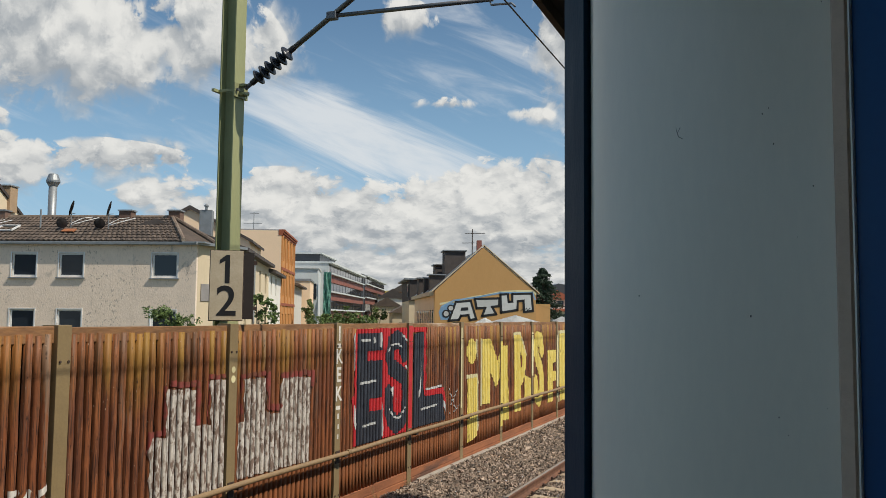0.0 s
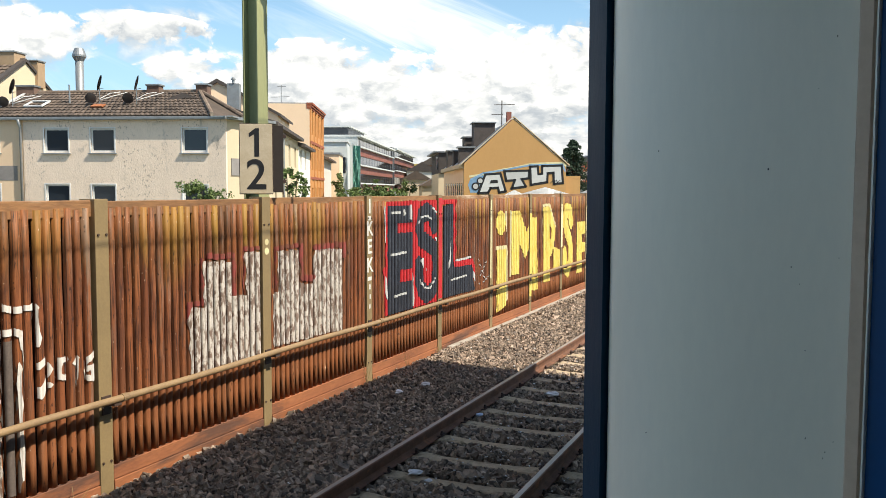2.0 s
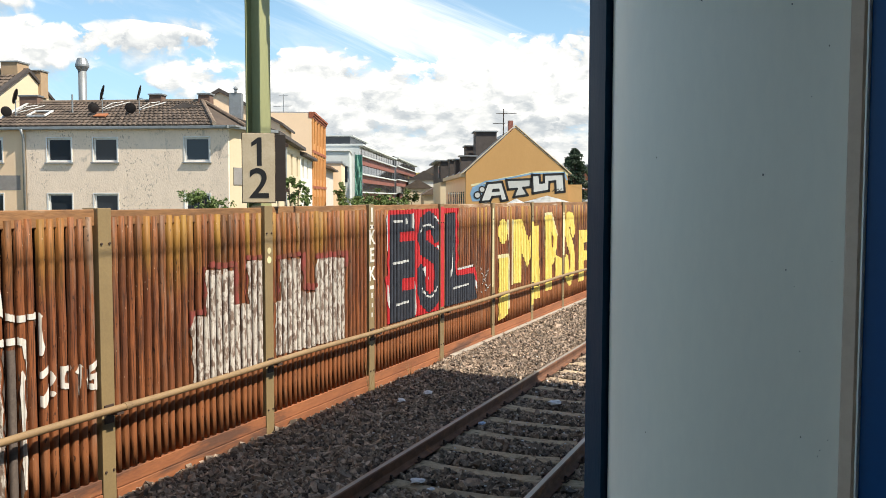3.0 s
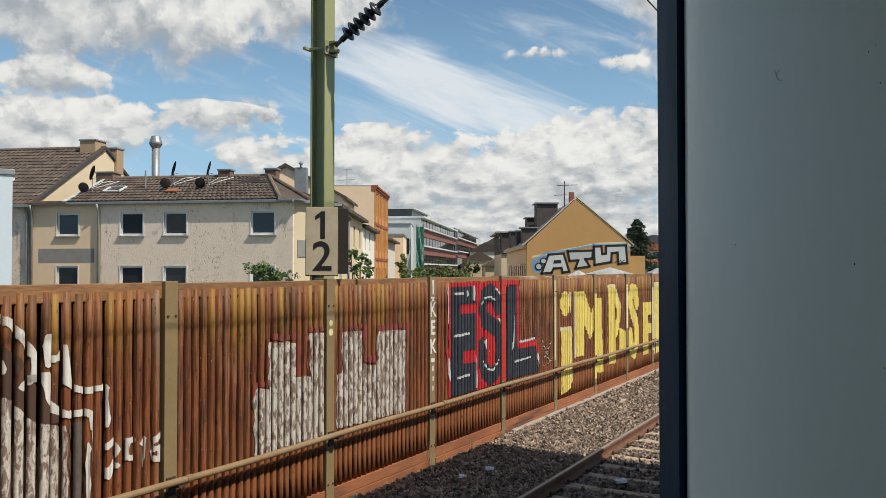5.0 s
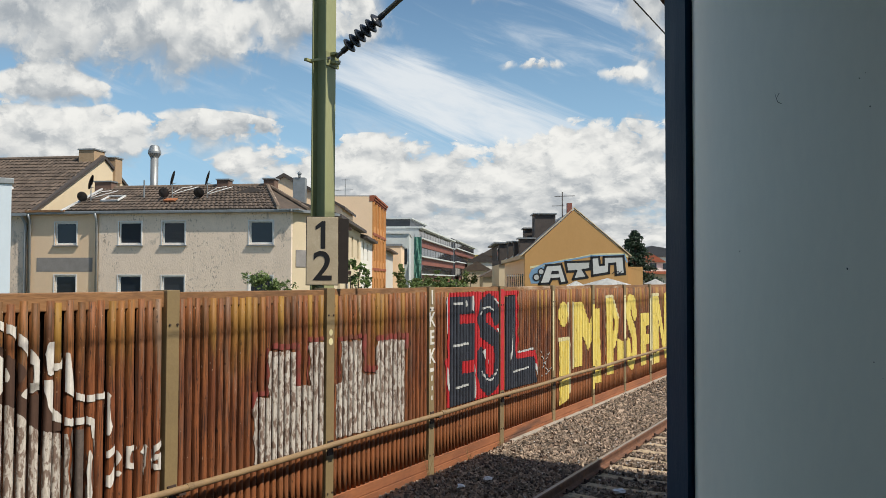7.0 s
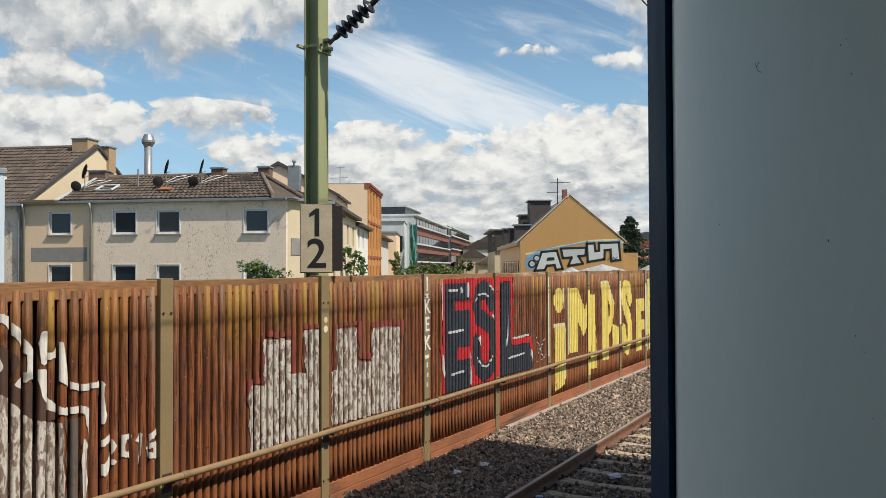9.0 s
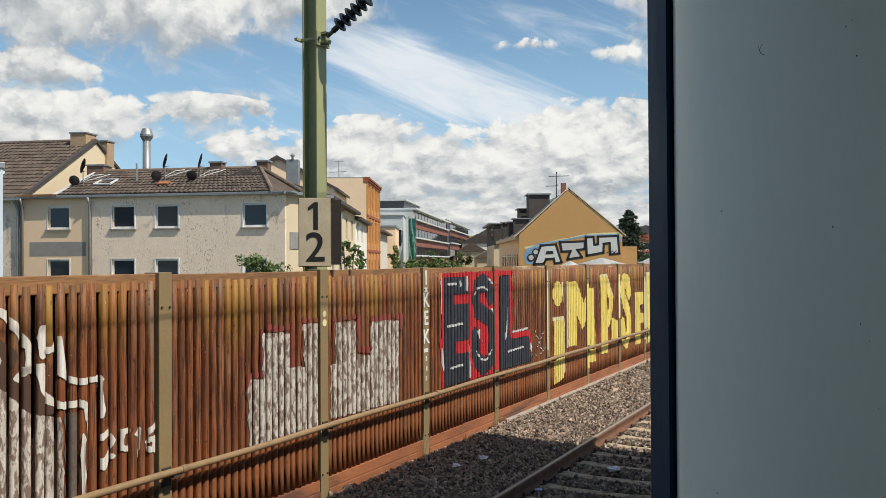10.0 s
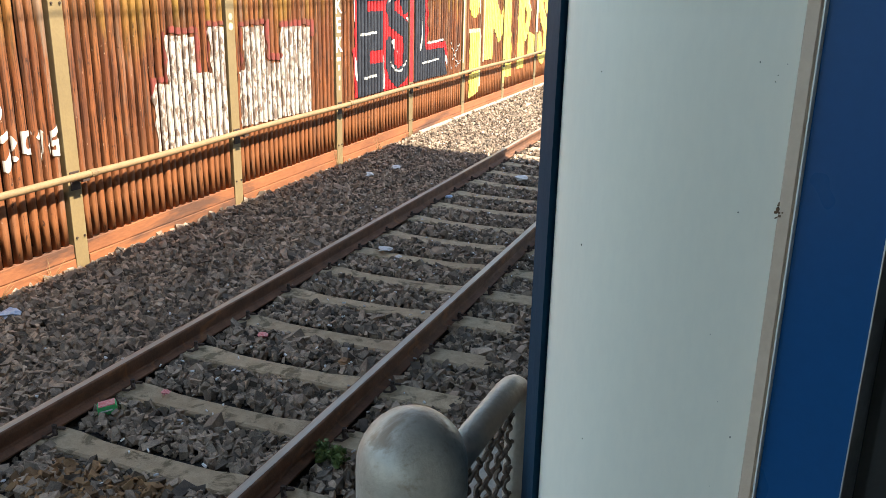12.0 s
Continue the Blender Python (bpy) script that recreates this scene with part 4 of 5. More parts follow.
for ch, z in (("I", 2.4), ("K", 2.1), ("E", 1.86), ("K", 1.61)):
    tagged(letters(ch, 0.27, P_WHITE, "graffiti_letter", barrier, pose(PX + 0.003, TAG_AT, z, 90, 0, 90)), "white sprayed letter on the ochre post")
for y0, y1, z0, z1 in ((-0.05, 0.04, 2.22, 2.28), (-0.06, 0.05, 1.41, 1.46), (-0.02, 0.02, 1.29, 1.36), (-0.01, 0.03, 1.16, 1.22), (-0.02, 0.02, 1.03, 1.09)):
    post_paint(TAG_AT, [(y0, y1, z0, z1)], P_WHITE, "graffiti_dot", "white spray mark on the ochre post")

# a plate turned towards the platform and its dark twin behind
sign = thing("distance_sign", "weathered white distance sign with black numbers on the mast", "sign", pose(-5.53, 7.86, 0, 0, 0, 32))
part("plate", boxes((-0.2, 0.15, -0.012, 0.0, 2.585, 3.345), bevel=0.004), M_SIGN, sign)
part("edge", boxes((-0.207, 0.157, 0.0, 0.02, 2.578, 3.352), bevel=0.004), M_RUST, sign)
part("second_plate", boxes((0.158, 0.268, 0.0, 0.03, 2.6, 3.33)), M_SIGN_BACK, sign, "dark back of the second plate")
part("bracket", boxes((-0.12, 0.3, 0.02, 0.06, 3.2, 3.24), (-0.12, 0.3, 0.02, 0.06, 2.7, 2.74)), M_RUST, sign)
part("digit", prism([(-0.042, 2.99), (0.01, 2.99), (0.01, 3.3), (-0.03, 3.3), (-0.1, 3.245), (-0.1, 3.2), (-0.042, 3.235)], -0.0145, -0.0125, "y"), M_BLACK, sign)
letters("2", 0.46, M_BLACK, "digit", sign, pose(-0.02, -0.014, 2.78, 90))

# ---------------------------------------------------------------- white and blue cabinet on the platform
CAB = Matrix.Translation((0.008, 0.487, 0)) @ pose(0, 0, 0, 0, 0, math.degrees(math.atan2(-0.35, 0.937)))
cabinet = thing("platform_cabinet", "tall white and blue sheet metal cabinet on the platform", "cabinet", CAB)
Z0, Z1 = 1.0, 3.6
part("side_panel", prism([(-0.0045, 0.002), (-0.113, 0.138), (-0.1, 0.15), (-0.0032, 0.03)], Z0, Z1, "z"), M_NAVY, cabinet, "dark blue side panel")
BOW = [(u, 0.004 - 0.026 * math.sin(math.pi * (u / 0.17) ** 0.8)) for u in np.linspace(0.006, 0.17, 44)]
part("white_panel", prism([(-0.003, 0.03), (-0.003, 0.012), (-0.0018, 0.0075), (0.0005, 0.0048)] + BOW + [(0.17, 0.03)], Z0, Z1, "z"), M_WHITE_PANEL, cabinet, "pale white enamel panel with small scratches", smooth=False)
part("seal", prism([(0.1704, 0.03), (0.1704, 0.001), (0.172, -0.002), (0.179, -0.002), (0.1805, 0.001), (0.1805, 0.03)], Z0, Z1, "z"), M_BEIGE, cabinet, "grimy beige sealing strip")
part("seal_lip", boxes((0.1806, 0.1816, -0.001, 0.03, Z0, Z1)), M_FRAME, cabinet)
part("blue_panel", boxes((0.182, 0.2345, 0.003, 0.03, Z0, Z1)), M_BLUE, cabinet, "blue lacquered sheet")
part("trim", boxes((0.2347, 0.2356, 0.001, 0.03, Z0, Z1)), M_SILVER, cabinet)
part("jamb", boxes((0.236, 0.246, 0.03, 0.06, Z0, Z1), (0.246, 0.262, 0.015, 0.06, Z0, Z1), (0.264, 0.33, 0.03, 0.06, Z0, Z1)), M_JAMB_VOID, cabinet)
part("body", boxes((0.002, 0.33, 0.061, 0.15, Z0, Z1)), M_NAVY, cabinet)


def bow(u):
    return 0.004 - 0.026 * math.sin(math.pi * (u / 0.17) ** 0.8)


rng = random.Random(21)
bm = bmesh.new()
for i in range(30):
    u, z, r0 = rng.uniform(0.03, 0.168) if i % 3 == 0 else rng.uniform(0.13, 0.168), rng.uniform(2.05, 2.95), rng.uniform(0.00012, 0.0003)
    box(bm, u - r0, u + r0, bow(u) - 0.0004, bow(u) + 0.002, z - r0 * rng.uniform(1, 4), z + r0)
part("specks", bm, M_SPECK, cabinet, "small dark specks and chips", kind="stuff")
bm = bmesh.new()
f = bow(0.083)
tube([(0.0805, f, 2.779), (0.0815, f, 2.775), (0.0825, f, 2.7725), (0.085, f, 2.771)], 0.00022, 5, bm)
tube([(0.0815, f, 2.775), (0.0835, f, 2.7785)], 0.0002, 5, bm)
part("scratch", bm, M_SPECK, cabinet, "small curled scratch")
bm = bmesh.new()
for i in range(12):
    u, z, r0 = 0.1715 + rng.gauss(0, 0.0013), 2.403 + rng.gauss(0, 0.0025), rng.uniform(0.0003, 0.0008)
    box(bm, u - r0, u + r0, -0.0026, 0.004, z - r0, z + r0)
part("rust_chip", bm, M_TANSTAIN, cabinet, "rusty chip on the seal")

# ---------------------------------------------------------------- end railing
railing = thing("end_railing", "worn stainless railing with a domed post and wire mesh", "railing", Matrix.Identity(4))
prof = [(0.054, 0.9), (0.054, 2.09)] + [(0.054 * math.cos(a), 2.09 + 0.058 * math.sin(a)) for a in np.linspace(0.15, 1.5, 9)]
po = part("post", lathe(prof, 36), M_STEEL, railing, smooth=True)
po.matrix_local = pose(-0.125, 0.53, 0)
# black disc on the uncut post paints the dark of a hole
part("hole", tube([(-0.1305, 0.482, 2.058), (-0.1316, 0.4752, 2.058)], 0.006, 12), M_JAMB_VOID, po).matrix_local = pose(0.125, -0.53, 0)
bend = [(-0.112, 0.56, 2.055), (-0.106, 0.78, 2.055)] + [(-0.105, 0.78 + 0.05 * math.sin(a), 2.005 + 0.05 * math.cos(a)) for a in np.linspace(0.2, math.pi / 2, 7)] + [(-0.104, 0.83, 1.5), (-0.104, 0.83, 0.9)]
part("hoop", tube(bend, 0.0175, 18), M_STEEL, railing, smooth=True)
bm = bmesh.new()
for i in range(6):
    y = 0.605 + 0.038 * i
    tube([(-0.108 + 0.003 * math.sin(z * 260 + i * math.pi), y + 0.003 * math.cos(z * 260 + i * math.pi), z) for z in np.arange(1.3, 2.045, 0.006)], 0.0032, 6, bm)
for i in range(17):
    z = 1.4 + 0.038 * i
    tube([(-0.108, y, z + 0.002 * math.sin(y * 260)) for y in np.arange(0.59, 0.825, 0.012)], 0.0032, 6, bm)
part("wire_mesh", bm, M_MESH, railing, "crimped wire mesh", kind="stuff")

slab = part("concrete_slab", boxes((-1.3, -0.2, 2.5, 3.85, -0.1, 0.11), bevel=0.02), M_PLATFORM)
tagged(slab, "rough pale concrete slab beside the platform end", "slab")

# ---------------------------------------------------------------- litter and a weed on the ballast
def crumple(name, label, cat, x, y, z, size, mat, seed, flat=0.4):
    r = random.Random(seed)
    bm = bmesh.new()
    bmesh.ops.create_icosphere(bm, subdivisions=2, radius=size)
    for v in bm.verts:
        v.co *= r.uniform(0.6, 1.25)
        v.co.z *= flat
    ob = part(name, bm, mat)
    ob.matrix_world = pose(x, y, z, 0, 0, r.uniform(0, 360))
    tagged(ob, label, cat)


M_GREEN = material("green printed carton", (0.04, 0.36, 0.1), (0.06, 0.42, 0.14), 0.5, 20, 90, 0)
M_REDLIT = material("red foil", (0.6, 0.06, 0.07), (0.75, 0.4, 0.4), 0.4, 60, 200, 0)
M_PAPER = material("white paper scrap", (0.75, 0.75, 0.76), None, 0.8, 40, 90, 0)
M_BLUEPAPER = material("blue and white wrapper", (0.7, 0.73, 0.78), (0.2, 0.35, 0.62), 0.5, 22, 60, 0)
M_TANSTONE = material("tan stone", (0.3, 0.17, 0.09), (0.22, 0.13, 0.075), 0.9, 14, 90, 0.4)
carton = thing("drink_carton", "small crushed green carton lying by the rail", "litter", pose(-3.37, 3.46, 0.03, 6, -8, 42))
part("side", boxes((-0.055, 0.055, -0.032, 0.032, -0.03, 0.028), bevel=0.004), M_GREEN, carton)
part("lid", boxes((-0.045, 0.05, -0.03, 0.03, 0.0285, 0.036), bevel=0.002), M_REDLIT, carton, "red printed flap")
part("print", boxes((-0.04, 0.03, -0.0335, -0.0322, -0.005, 0.004)), M_PAPER, carton)
crumple("foil_wrapper", "small red and white foil wrapper", "litter", -3.15, 4.78, 0.02, 0.04, M_REDLIT, 1)
crumple("foil_wrapper", "small red and white foil wrapper", "litter", -3.2, 3.78, 0.02, 0.03, M_REDLIT, 8)
crumple("paper_scrap", "crumpled white paper scrap on a sleeper", "litter", -3.22, 7.0, 0.025, 0.075, M_PAPER, 2, 0.25)
crumple("paper_scrap", "crumpled white paper scrap", "litter", -3.02, 6.86, 0.02, 0.035, M_PAPER, 3)
crumple("plastic_scrap", "blue plastic scrap by the rail", "litter", -3.4, 9.15, 0.03, 0.045, M_BLUEPAPER, 4)
crumple("wrapper", "blue and white torn wrapper near the barrier", "litter", -5.05, 4.3, 0.05, 0.09, M_BLUEPAPER, 5, 0.3)
crumple("paper_scrap", "crumpled white paper scrap in the ballast", "litter", -4.62, 10.3, 0.04, 0.07, M_PAPER, 6)
crumple("paper_scrap", "crumpled white paper scrap in the ballast", "litter", -4.75, 9.75, 0.04, 0.08, M_PAPER, 7)
crumple("paper_scrap", "crumpled white paper on the ties", "litter", -2.9, 10.4, 0.05, 0.09, M_PAPER, 9)
crumple("tan_stone", "rounded tan stone between the rails", "stone", -2.4, 4.63, 0.02, 0.04, M_TANSTONE, 10, 0.7)


# pale crumbs of paper and filter tips strewn over the stones
rng = random.Random(77)
bm = bmesh.new()
for _ in range(420):
    x, y = rng.uniform(-5.25, -1.3), rng.uniform(2.2, 15.0)
    if rng.random() < 0.5:
        x = rng.gauss(-2.7, 0.5)
    l, w = rng.uniform(0.006, 0.016), rng.uniform(0.003, 0.006)
    box(bm, -l, l, -w, w, -w, w, m=pose(x, y, rng.uniform(0.012, 0.022) + (0.03 if x < -3.68 else 0.0), rng.uniform(-20, 20), rng.uniform(-20, 20), rng.uniform(0, 360)))
tagged(part("litter_crumbs", bm, M_PAPER), "pale paper crumbs and filter tips in the ballast", "litter", kind="stuff")
# rusty stained stones in one patch between the rails
M_RUSTSTONE = material("rust stained stone", (0.3, 0.17, 0.075), (0.17, 0.095, 0.05), 0.9, 9, 120, 0.4, spread=0.5)
rusty = stones("rusty_ballast", -3.3, -2.5, 2.45, 2.95, 330, 0.022, 0.002, 9)
rusty.data.materials.clear()
rusty.data.materials.append(M_RUSTSTONE)
tagged(rusty, "patch of rust-stained ballast stones between the rails", "ballast")


def leaves(bm, centre, radius, count, size, r, squash=1.0):
    for _ in range(count):
        d = Vector((r.gauss(0, 1), r.gauss(0, 1), r.gauss(0, 1))).normalized() * radius * r.random() ** 0.45
        c = Vector(centre) + Vector((d.x, d.y, d.z * squash))
        rot = Euler((r.uniform(0, 6.28), r.uniform(0, 6.28), r.uniform(0, 6.28))).to_matrix()
        s = size * r.uniform(0.6, 1.3)
        vs = [bm.verts.new(c + rot @ Vector(p) * s) for p in ((0, -1, 0), (0.5, -0.1, 0.12), (0, 1, 0), (-0.5, -0.1, 0.12))]
        bm.faces.new(vs)


def shrub(name, label, m, clumps, leaf, count, seed, mat=M_LEAF, cat="shrub", trunk=0.04):
    """Stems from the ground, each with an uneven clump of leaves."""
    r = random.Random(seed)
    ob = thing(name, label, cat, m)
    bm, bs = bmesh.new(), bmesh.new()
    for x, y, z, rad in clumps:
        for _ in range(5):
            c = (x + r.gauss(0, rad * 0.5), y + r.gauss(0, rad * 0.5), z + r.gauss(0, rad * 0.45))
            leaves(bm, c, rad * r.uniform(0.35, 0.75), count // 5, leaf, r)
        tube([(x * 0.2, y * 0.2, 0), (x * 0.6 + r.gauss(0, rad * 0.1), y * 0.6, z * 0.55), (x, y, z)], [trunk, trunk * 0.7, trunk * 0.25], 6, bs)
    part("stem", bs, M_BARK, ob)
    part("crown", bm, mat, ob)
    return ob


shrub("weed", "small green weed growing beside the rail", pose(-1.9, 3.5, -0.02), [(0, 0, 0.07, 0.07), (0.05, 0.03, 0.05, 0.06), (-0.05, 0.02, 0.05, 0.05)], 0.02, 160, 4, cat="weed", trunk=0.004)
M_DRY = material("dry weed stalk", (0.35, 0.24, 0.11), None, 0.9, 8, 60, 0)
for wy, wh in ((9.95, 0.55), (11.2, 0.28), (4.45, 0.22), (5.0, 0.2), (12.3, 0.3)):
    r = random.Random(int(wy * 10))
    bm = bmesh.new()
    for _ in range(6):
        a, l = r.uniform(0, 6.28), wh * r.uniform(0.5, 1.0)
        tube([(0, 0, 0), (0.03 * math.cos(a), 0.06 * math.sin(a), l * 0.5), (0.06 * math.cos(a), 0.16 * math.sin(a), l)], [0.003, 0.0025, 0.001], 4, bm)
    ob = part("dry_weed", bm, M_DRY)
    ob.matrix_world = pose(FX + 0.08, wy, 0.02)
    tagged(ob, "dry yellow weed stalks at the barrier's foot", "weed")


# ---------------------------------------------------------------- houses beyond the barrier
# x to the right, y away from the platform along the street
VF = pose(0.14, -0.18, 0, 0, 0, VIEW_YAW)


def tiles(name, parent, x0, x1, y0, z0, y1, z1, mat, cols, rows, lift=0.03, hip0=0.0, hip1=0.0):
    """Courses of roof tiles on a slope from its eave to its ridge, joined in one mesh; hip: how far the ends draw in at the ridge."""
    bm = bmesh.new()
    r = random.Random(int(cols * rows))
    slope = Vector((0, y1 - y0, z1 - z0))
    n = Vector((0, -slope.z, slope.y)).normalized()
    for j in range(rows):
        a, b = j / rows, (j + 1.12) / rows
        b = min(b, 1.0)
        la, ra = x0 + hip0 * a, x1 - hip1 * a
        lb, rb = x0 + hip0 * b, x1 - hip1 * b
        for i in range(cols):
            u0, u1, um = i / cols, (i + 0.94) / cols, (i + 0.45) / cols
            top = lift * r.uniform(0.85, 1.2)
            quad = []
            for u, t, hgt in ((u0, a, top * 0.7), (um, a, top * 1.5), (u1, a, top * 0.7), (u1, b, 0.004), (um, b, top * 0.6), (u0, b, 0.004)):
                l, rr = (la, ra) if t == a else (lb, rb)
                p = Vector((l + (rr - l) * u, y0, z0)) + slope * t + n * hgt
                quad.append(bm.verts.new(p))
            bm.faces.new((quad[0], quad[1], quad[4], quad[5]))
            bm.faces.new((quad[1], quad[2], quad[3], quad[4]))
            low = [bm.verts.new(quad[k].co - n * top) for k in (0, 1, 2)]
            bm.faces.new((low[0], low[1], quad[1], quad[0]))
            bm.faces.new((low[1], low[2], quad[2], quad[1]))
    return part(name, bm, mat, parent, "courses of brown roof tiles", kind="stuff")


def chimney(parent, x0, x1, y0, y1, z0, z1, mat):
    c = part("chimney", boxes((x0, x1, y0, y1, z0, z1)), mat, parent)
    part("cap", boxes((x0 - 0.05, x1 + 0.05, y0 - 0.05, y1 + 0.05, z1, z1 + 0.07)), M_ZINC, c)
    return c


def dish(m, seed):
    ob = thing("satellite_dish", "dark satellite dish on a pole on the tiled roof", "satellite dish", m)
    part("pole", tube([(0, 0, -0.3), (0, 0, 0.9)], 0.025, 8), M_ZINC, ob)
    bm = bmesh.new()
    rings = []
    for i in range(5):
        rr = 0.36 * (i + 0.02) / 4
        rings.append([bm.verts.new((rr * math.cos(math.tau * k / 18), 0.35 * rr * rr, rr * math.sin(math.tau * k / 18))) for k in range(18)])
    for a, b in zip(rings, rings[1:]):
        for k in range(18):
            bm.faces.new((a[k], a[(k + 1) % 18], b[(k + 1) % 18], b[k]))
    bmesh.ops.solidify(bm, geom=list(bm.faces), thickness=0.02)
    d = part("reflector", bm, M_SLATE, ob)
    d.matrix_local = pose(0.1, -0.1, 0.75, 15, 0, 108)
    share("reflector", d.data, ob, pose(-0.28, -0.3, 0.05, 20, 0, 12)).scale = (0.68, 0.68, 0.68)
    part("stay", tube([(0, 0, 0.0), (0.55, 0.3, 0.22), (0.95, 0.75, 0.42)], 0.02, 6), M_FRAME, ob, "white bent stay")
    part("stay", tube([(0.05, -0.1, 0.05), (0.4, 0.2, 0.32), (0.7, 0.6, 0.42)], 0.016, 6), M_FRAME, ob, "white bent stay")
    part("feed_arm", tube([(0, 0, 0.5), (0.35, -0.3, 0.5)], 0.012, 6), M_ZINC, ob)


# grey house whose front faces the track; local x runs along the front to the right, its corner at 0
HA = VF @ pose(-6.64, 38.5, 0, 0, 0, -10)
house_a = thing("grey_house", "two-storey grey pebbledash house with a brown tiled hip roof", "house", HA)
UP, LOW = (4.19, 5.24), (1.73, 2.78)
spans = [(-1.96, -0.84), (-6.14, -5.04), (-8.29, -7.17)]
ops = [(a, b, *zz) for a, b in spans for zz in (UP, LOW)]
part("wall", wall_bm(-9.28, 0.0, 0, 5.66, ops), M_STUCCO, house_a)
for o in ops:
    window(house_a, *o)
ops2 = [(-11.52, -10.43, *zz) for zz in (UP, LOW)]
part("wall", wall_bm(-12.81, -9.28, 0, 5.66, ops2, y=0.02), M_TAN, house_a, "tan rendered wall")
for o in ops2:
    window(house_a, *o, y=0.02)
part("render_patch", boxes((-12.45, -9.6, 0.012, 0.05, 2.95, 3.6)), M_GREYPATCH, house_a, "grey render patch")
# near-black sheet behind the windows paints the rooms' darkness
part("inside", boxes((-12.7, -0.2, 0.6, 0.7, 0.2, 5.5)), M_JAMB_VOID, house_a)
part("gutter", boxes((-12.9, 0.2, -0.26, -0.13, 5.6, 5.74), bevel=0.03), M_ZINC, house_a)
part("eave_board", boxes((-12.9, 0.2, -0.16, 0.02, 5.662, 5.7)), M_CAP, house_a)
part("roof", prism([(-0.18, 5.72), (3.2, 7.12), (6.6, 5.7)], -10.9, -2.6, "x"), M_SLATE, house_a)
tiles("tiling", house_a, -10.9, -0.5, -0.2, 5.76, 3.2, 7.16, M_TILE, 44, 9, 0.05, 0.0, 1.9)
bm = bmesh.new()
v = [bm.verts.new(p) for p in ((-0.5, -0.25, 5.74), (0.5, 0.9, 5.74), (0.3, 6.6, 5.74), (-2.62, 3.2, 5.74), (-2.4, 3.2, 7.16))]
for f in ((0, 1, 4), (1, 2, 4), (2, 3, 4), (3, 0, 4), (0, 3, 2, 1)):
    bm.faces.new([v[i] for i in f])
part("hip", bm, M_TILE, house_a)
part("hip_ridge", tube([(-0.5, -0.28, 5.82), (-2.4, 3.2, 7.22)], 0.1, 8), M_RIDGE, house_a)
part("hip_ridge", tube([(0.5, 0.88, 5.8), (-2.4, 3.2, 7.22)], 0.1, 8), M_RIDGE, house_a)
part("ridge", tube([(-2.4, 3.2, 7.17), (-10.4, 3.2, 7.17)], 0.11, 8), M_RIDGE, house_a)
part("roof_edge", boxes((-0.55, 0.45, -0.3, 1.0, 5.68, 5.745)), M_ZINC, house_a)
part("verge", boxes((-0.06, 0.06, 0.0, 3.8, -0.03, 0.06)), M_FRAME, house_a, "white verge flashing").matrix_local = pose(-11.0, -0.3, 5.74, 22, 0, 0)
part("flat_eave", boxes((-12.9, -10.9, -0.3, 0.6, 5.7, 5.8)), M_CAP, house_a)
for x in (-9.35, -12.75):
    part("downpipe", tube([(x, -0.28, 5.62), (x, -0.1, 5.3), (x, -0.08, 0.1)], 0.06, 8), M_ZINC, house_a, smooth=True)
for x0, x1 in ((-11.4, -10.5), (-4.9, -4.3), (-2.5, -1.95)):
    chimney(house_a, x0, x1, 3.0, 3.5, 6.9, 7.45, M_CHIM)
sk = part("skylight", boxes((-0.45, -0.38, 0, 0.8, 0, 0.07), (0.38, 0.45, 0, 0.8, 0, 0.07), (-0.45, 0.45, 0.75, 0.82, 0, 0.07), (-0.45, 0.45, 0, 0.06, 0, 0.07)), M_FRAME, house_a)
sk.matrix_local = pose(-9.35, 0.9, 6.28, 22, 0, 0)
part("orange_tile", boxes((-6.5, -5.95, 0.0, 0.36, 0.03, 0.09)), M_ORANGE_TILE, house_a, "one newer orange tile").matrix_local = pose(0, 0.75, 6.2, 22, 0, 0)
part("vent_pipe", tube([(-7.95, 1.6, 6.2), (-7.95, 1.6, 7.35)], 0.04, 8), M_ZINC, house_a)
dish(HA @ pose(-6.3, 1.2, 6.6), 1)
dish(HA @ pose(-4.65, 1.4, 6.6), 2)
dish(HA @ pose(-10.35, 1.0, 6.45), 3)
# cream corner and wing along the street
CW = VF @ pose(0, 0, 0)
wing = thing("cream_wing", "cream rendered house wing along the street with a dark eave", "house", CW)
part("corner_wall", prism([(-6.7, 38.52), (-5.1, 41.2), (-5.4, 41.4), (-6.95, 38.8)], 0, 5.62, "z"), M_CREAM, wing)
ops3 = [(43.0 + 3.3 * i, 44.0 + 3.3 * i, *zz) for i in range(6) for zz in ((3.9, 5.1), (1.2, 2.5))]
wl = part("wall", wall_bm(41.2, 55.0, 0, 5.6, [o for o in ops3 if o[1] < 54]), M_CREAM, wing)
wl.matrix_local = pose(-5.1, 0, 0, 0, 0, 90)
wl2 = part("wall", wall_bm(55.0, 64.0, 0, 5.3, [o for o in ops3 if o[0] > 55]), M_WHITEWALL, wing, "white rendered wall")
wl2.matrix_local = pose(-5.05, 0, 0, 0, 0, 90)
for o in ops3:
    if not 54 <= o[1] <= 56:
        part("window", boxes((-5.28, -5.2, o[0], o[1], o[2], o[3])), M_GLASS, wing)
part("roof", prism([(-4.7, 5.55), (-4.7, 5.72), (-9.0, 7.0), (-12.0, 5.8), (-12, 5.55)], 41.0, 55.0, "y"), M_SLATE, wing)
part("roof", prism([(-4.65, 5.25), (-4.65, 5.42), (-9.0, 6.6), (-12, 5.25)], 55.0, 64.0, "y"), M_SLATE, wing)
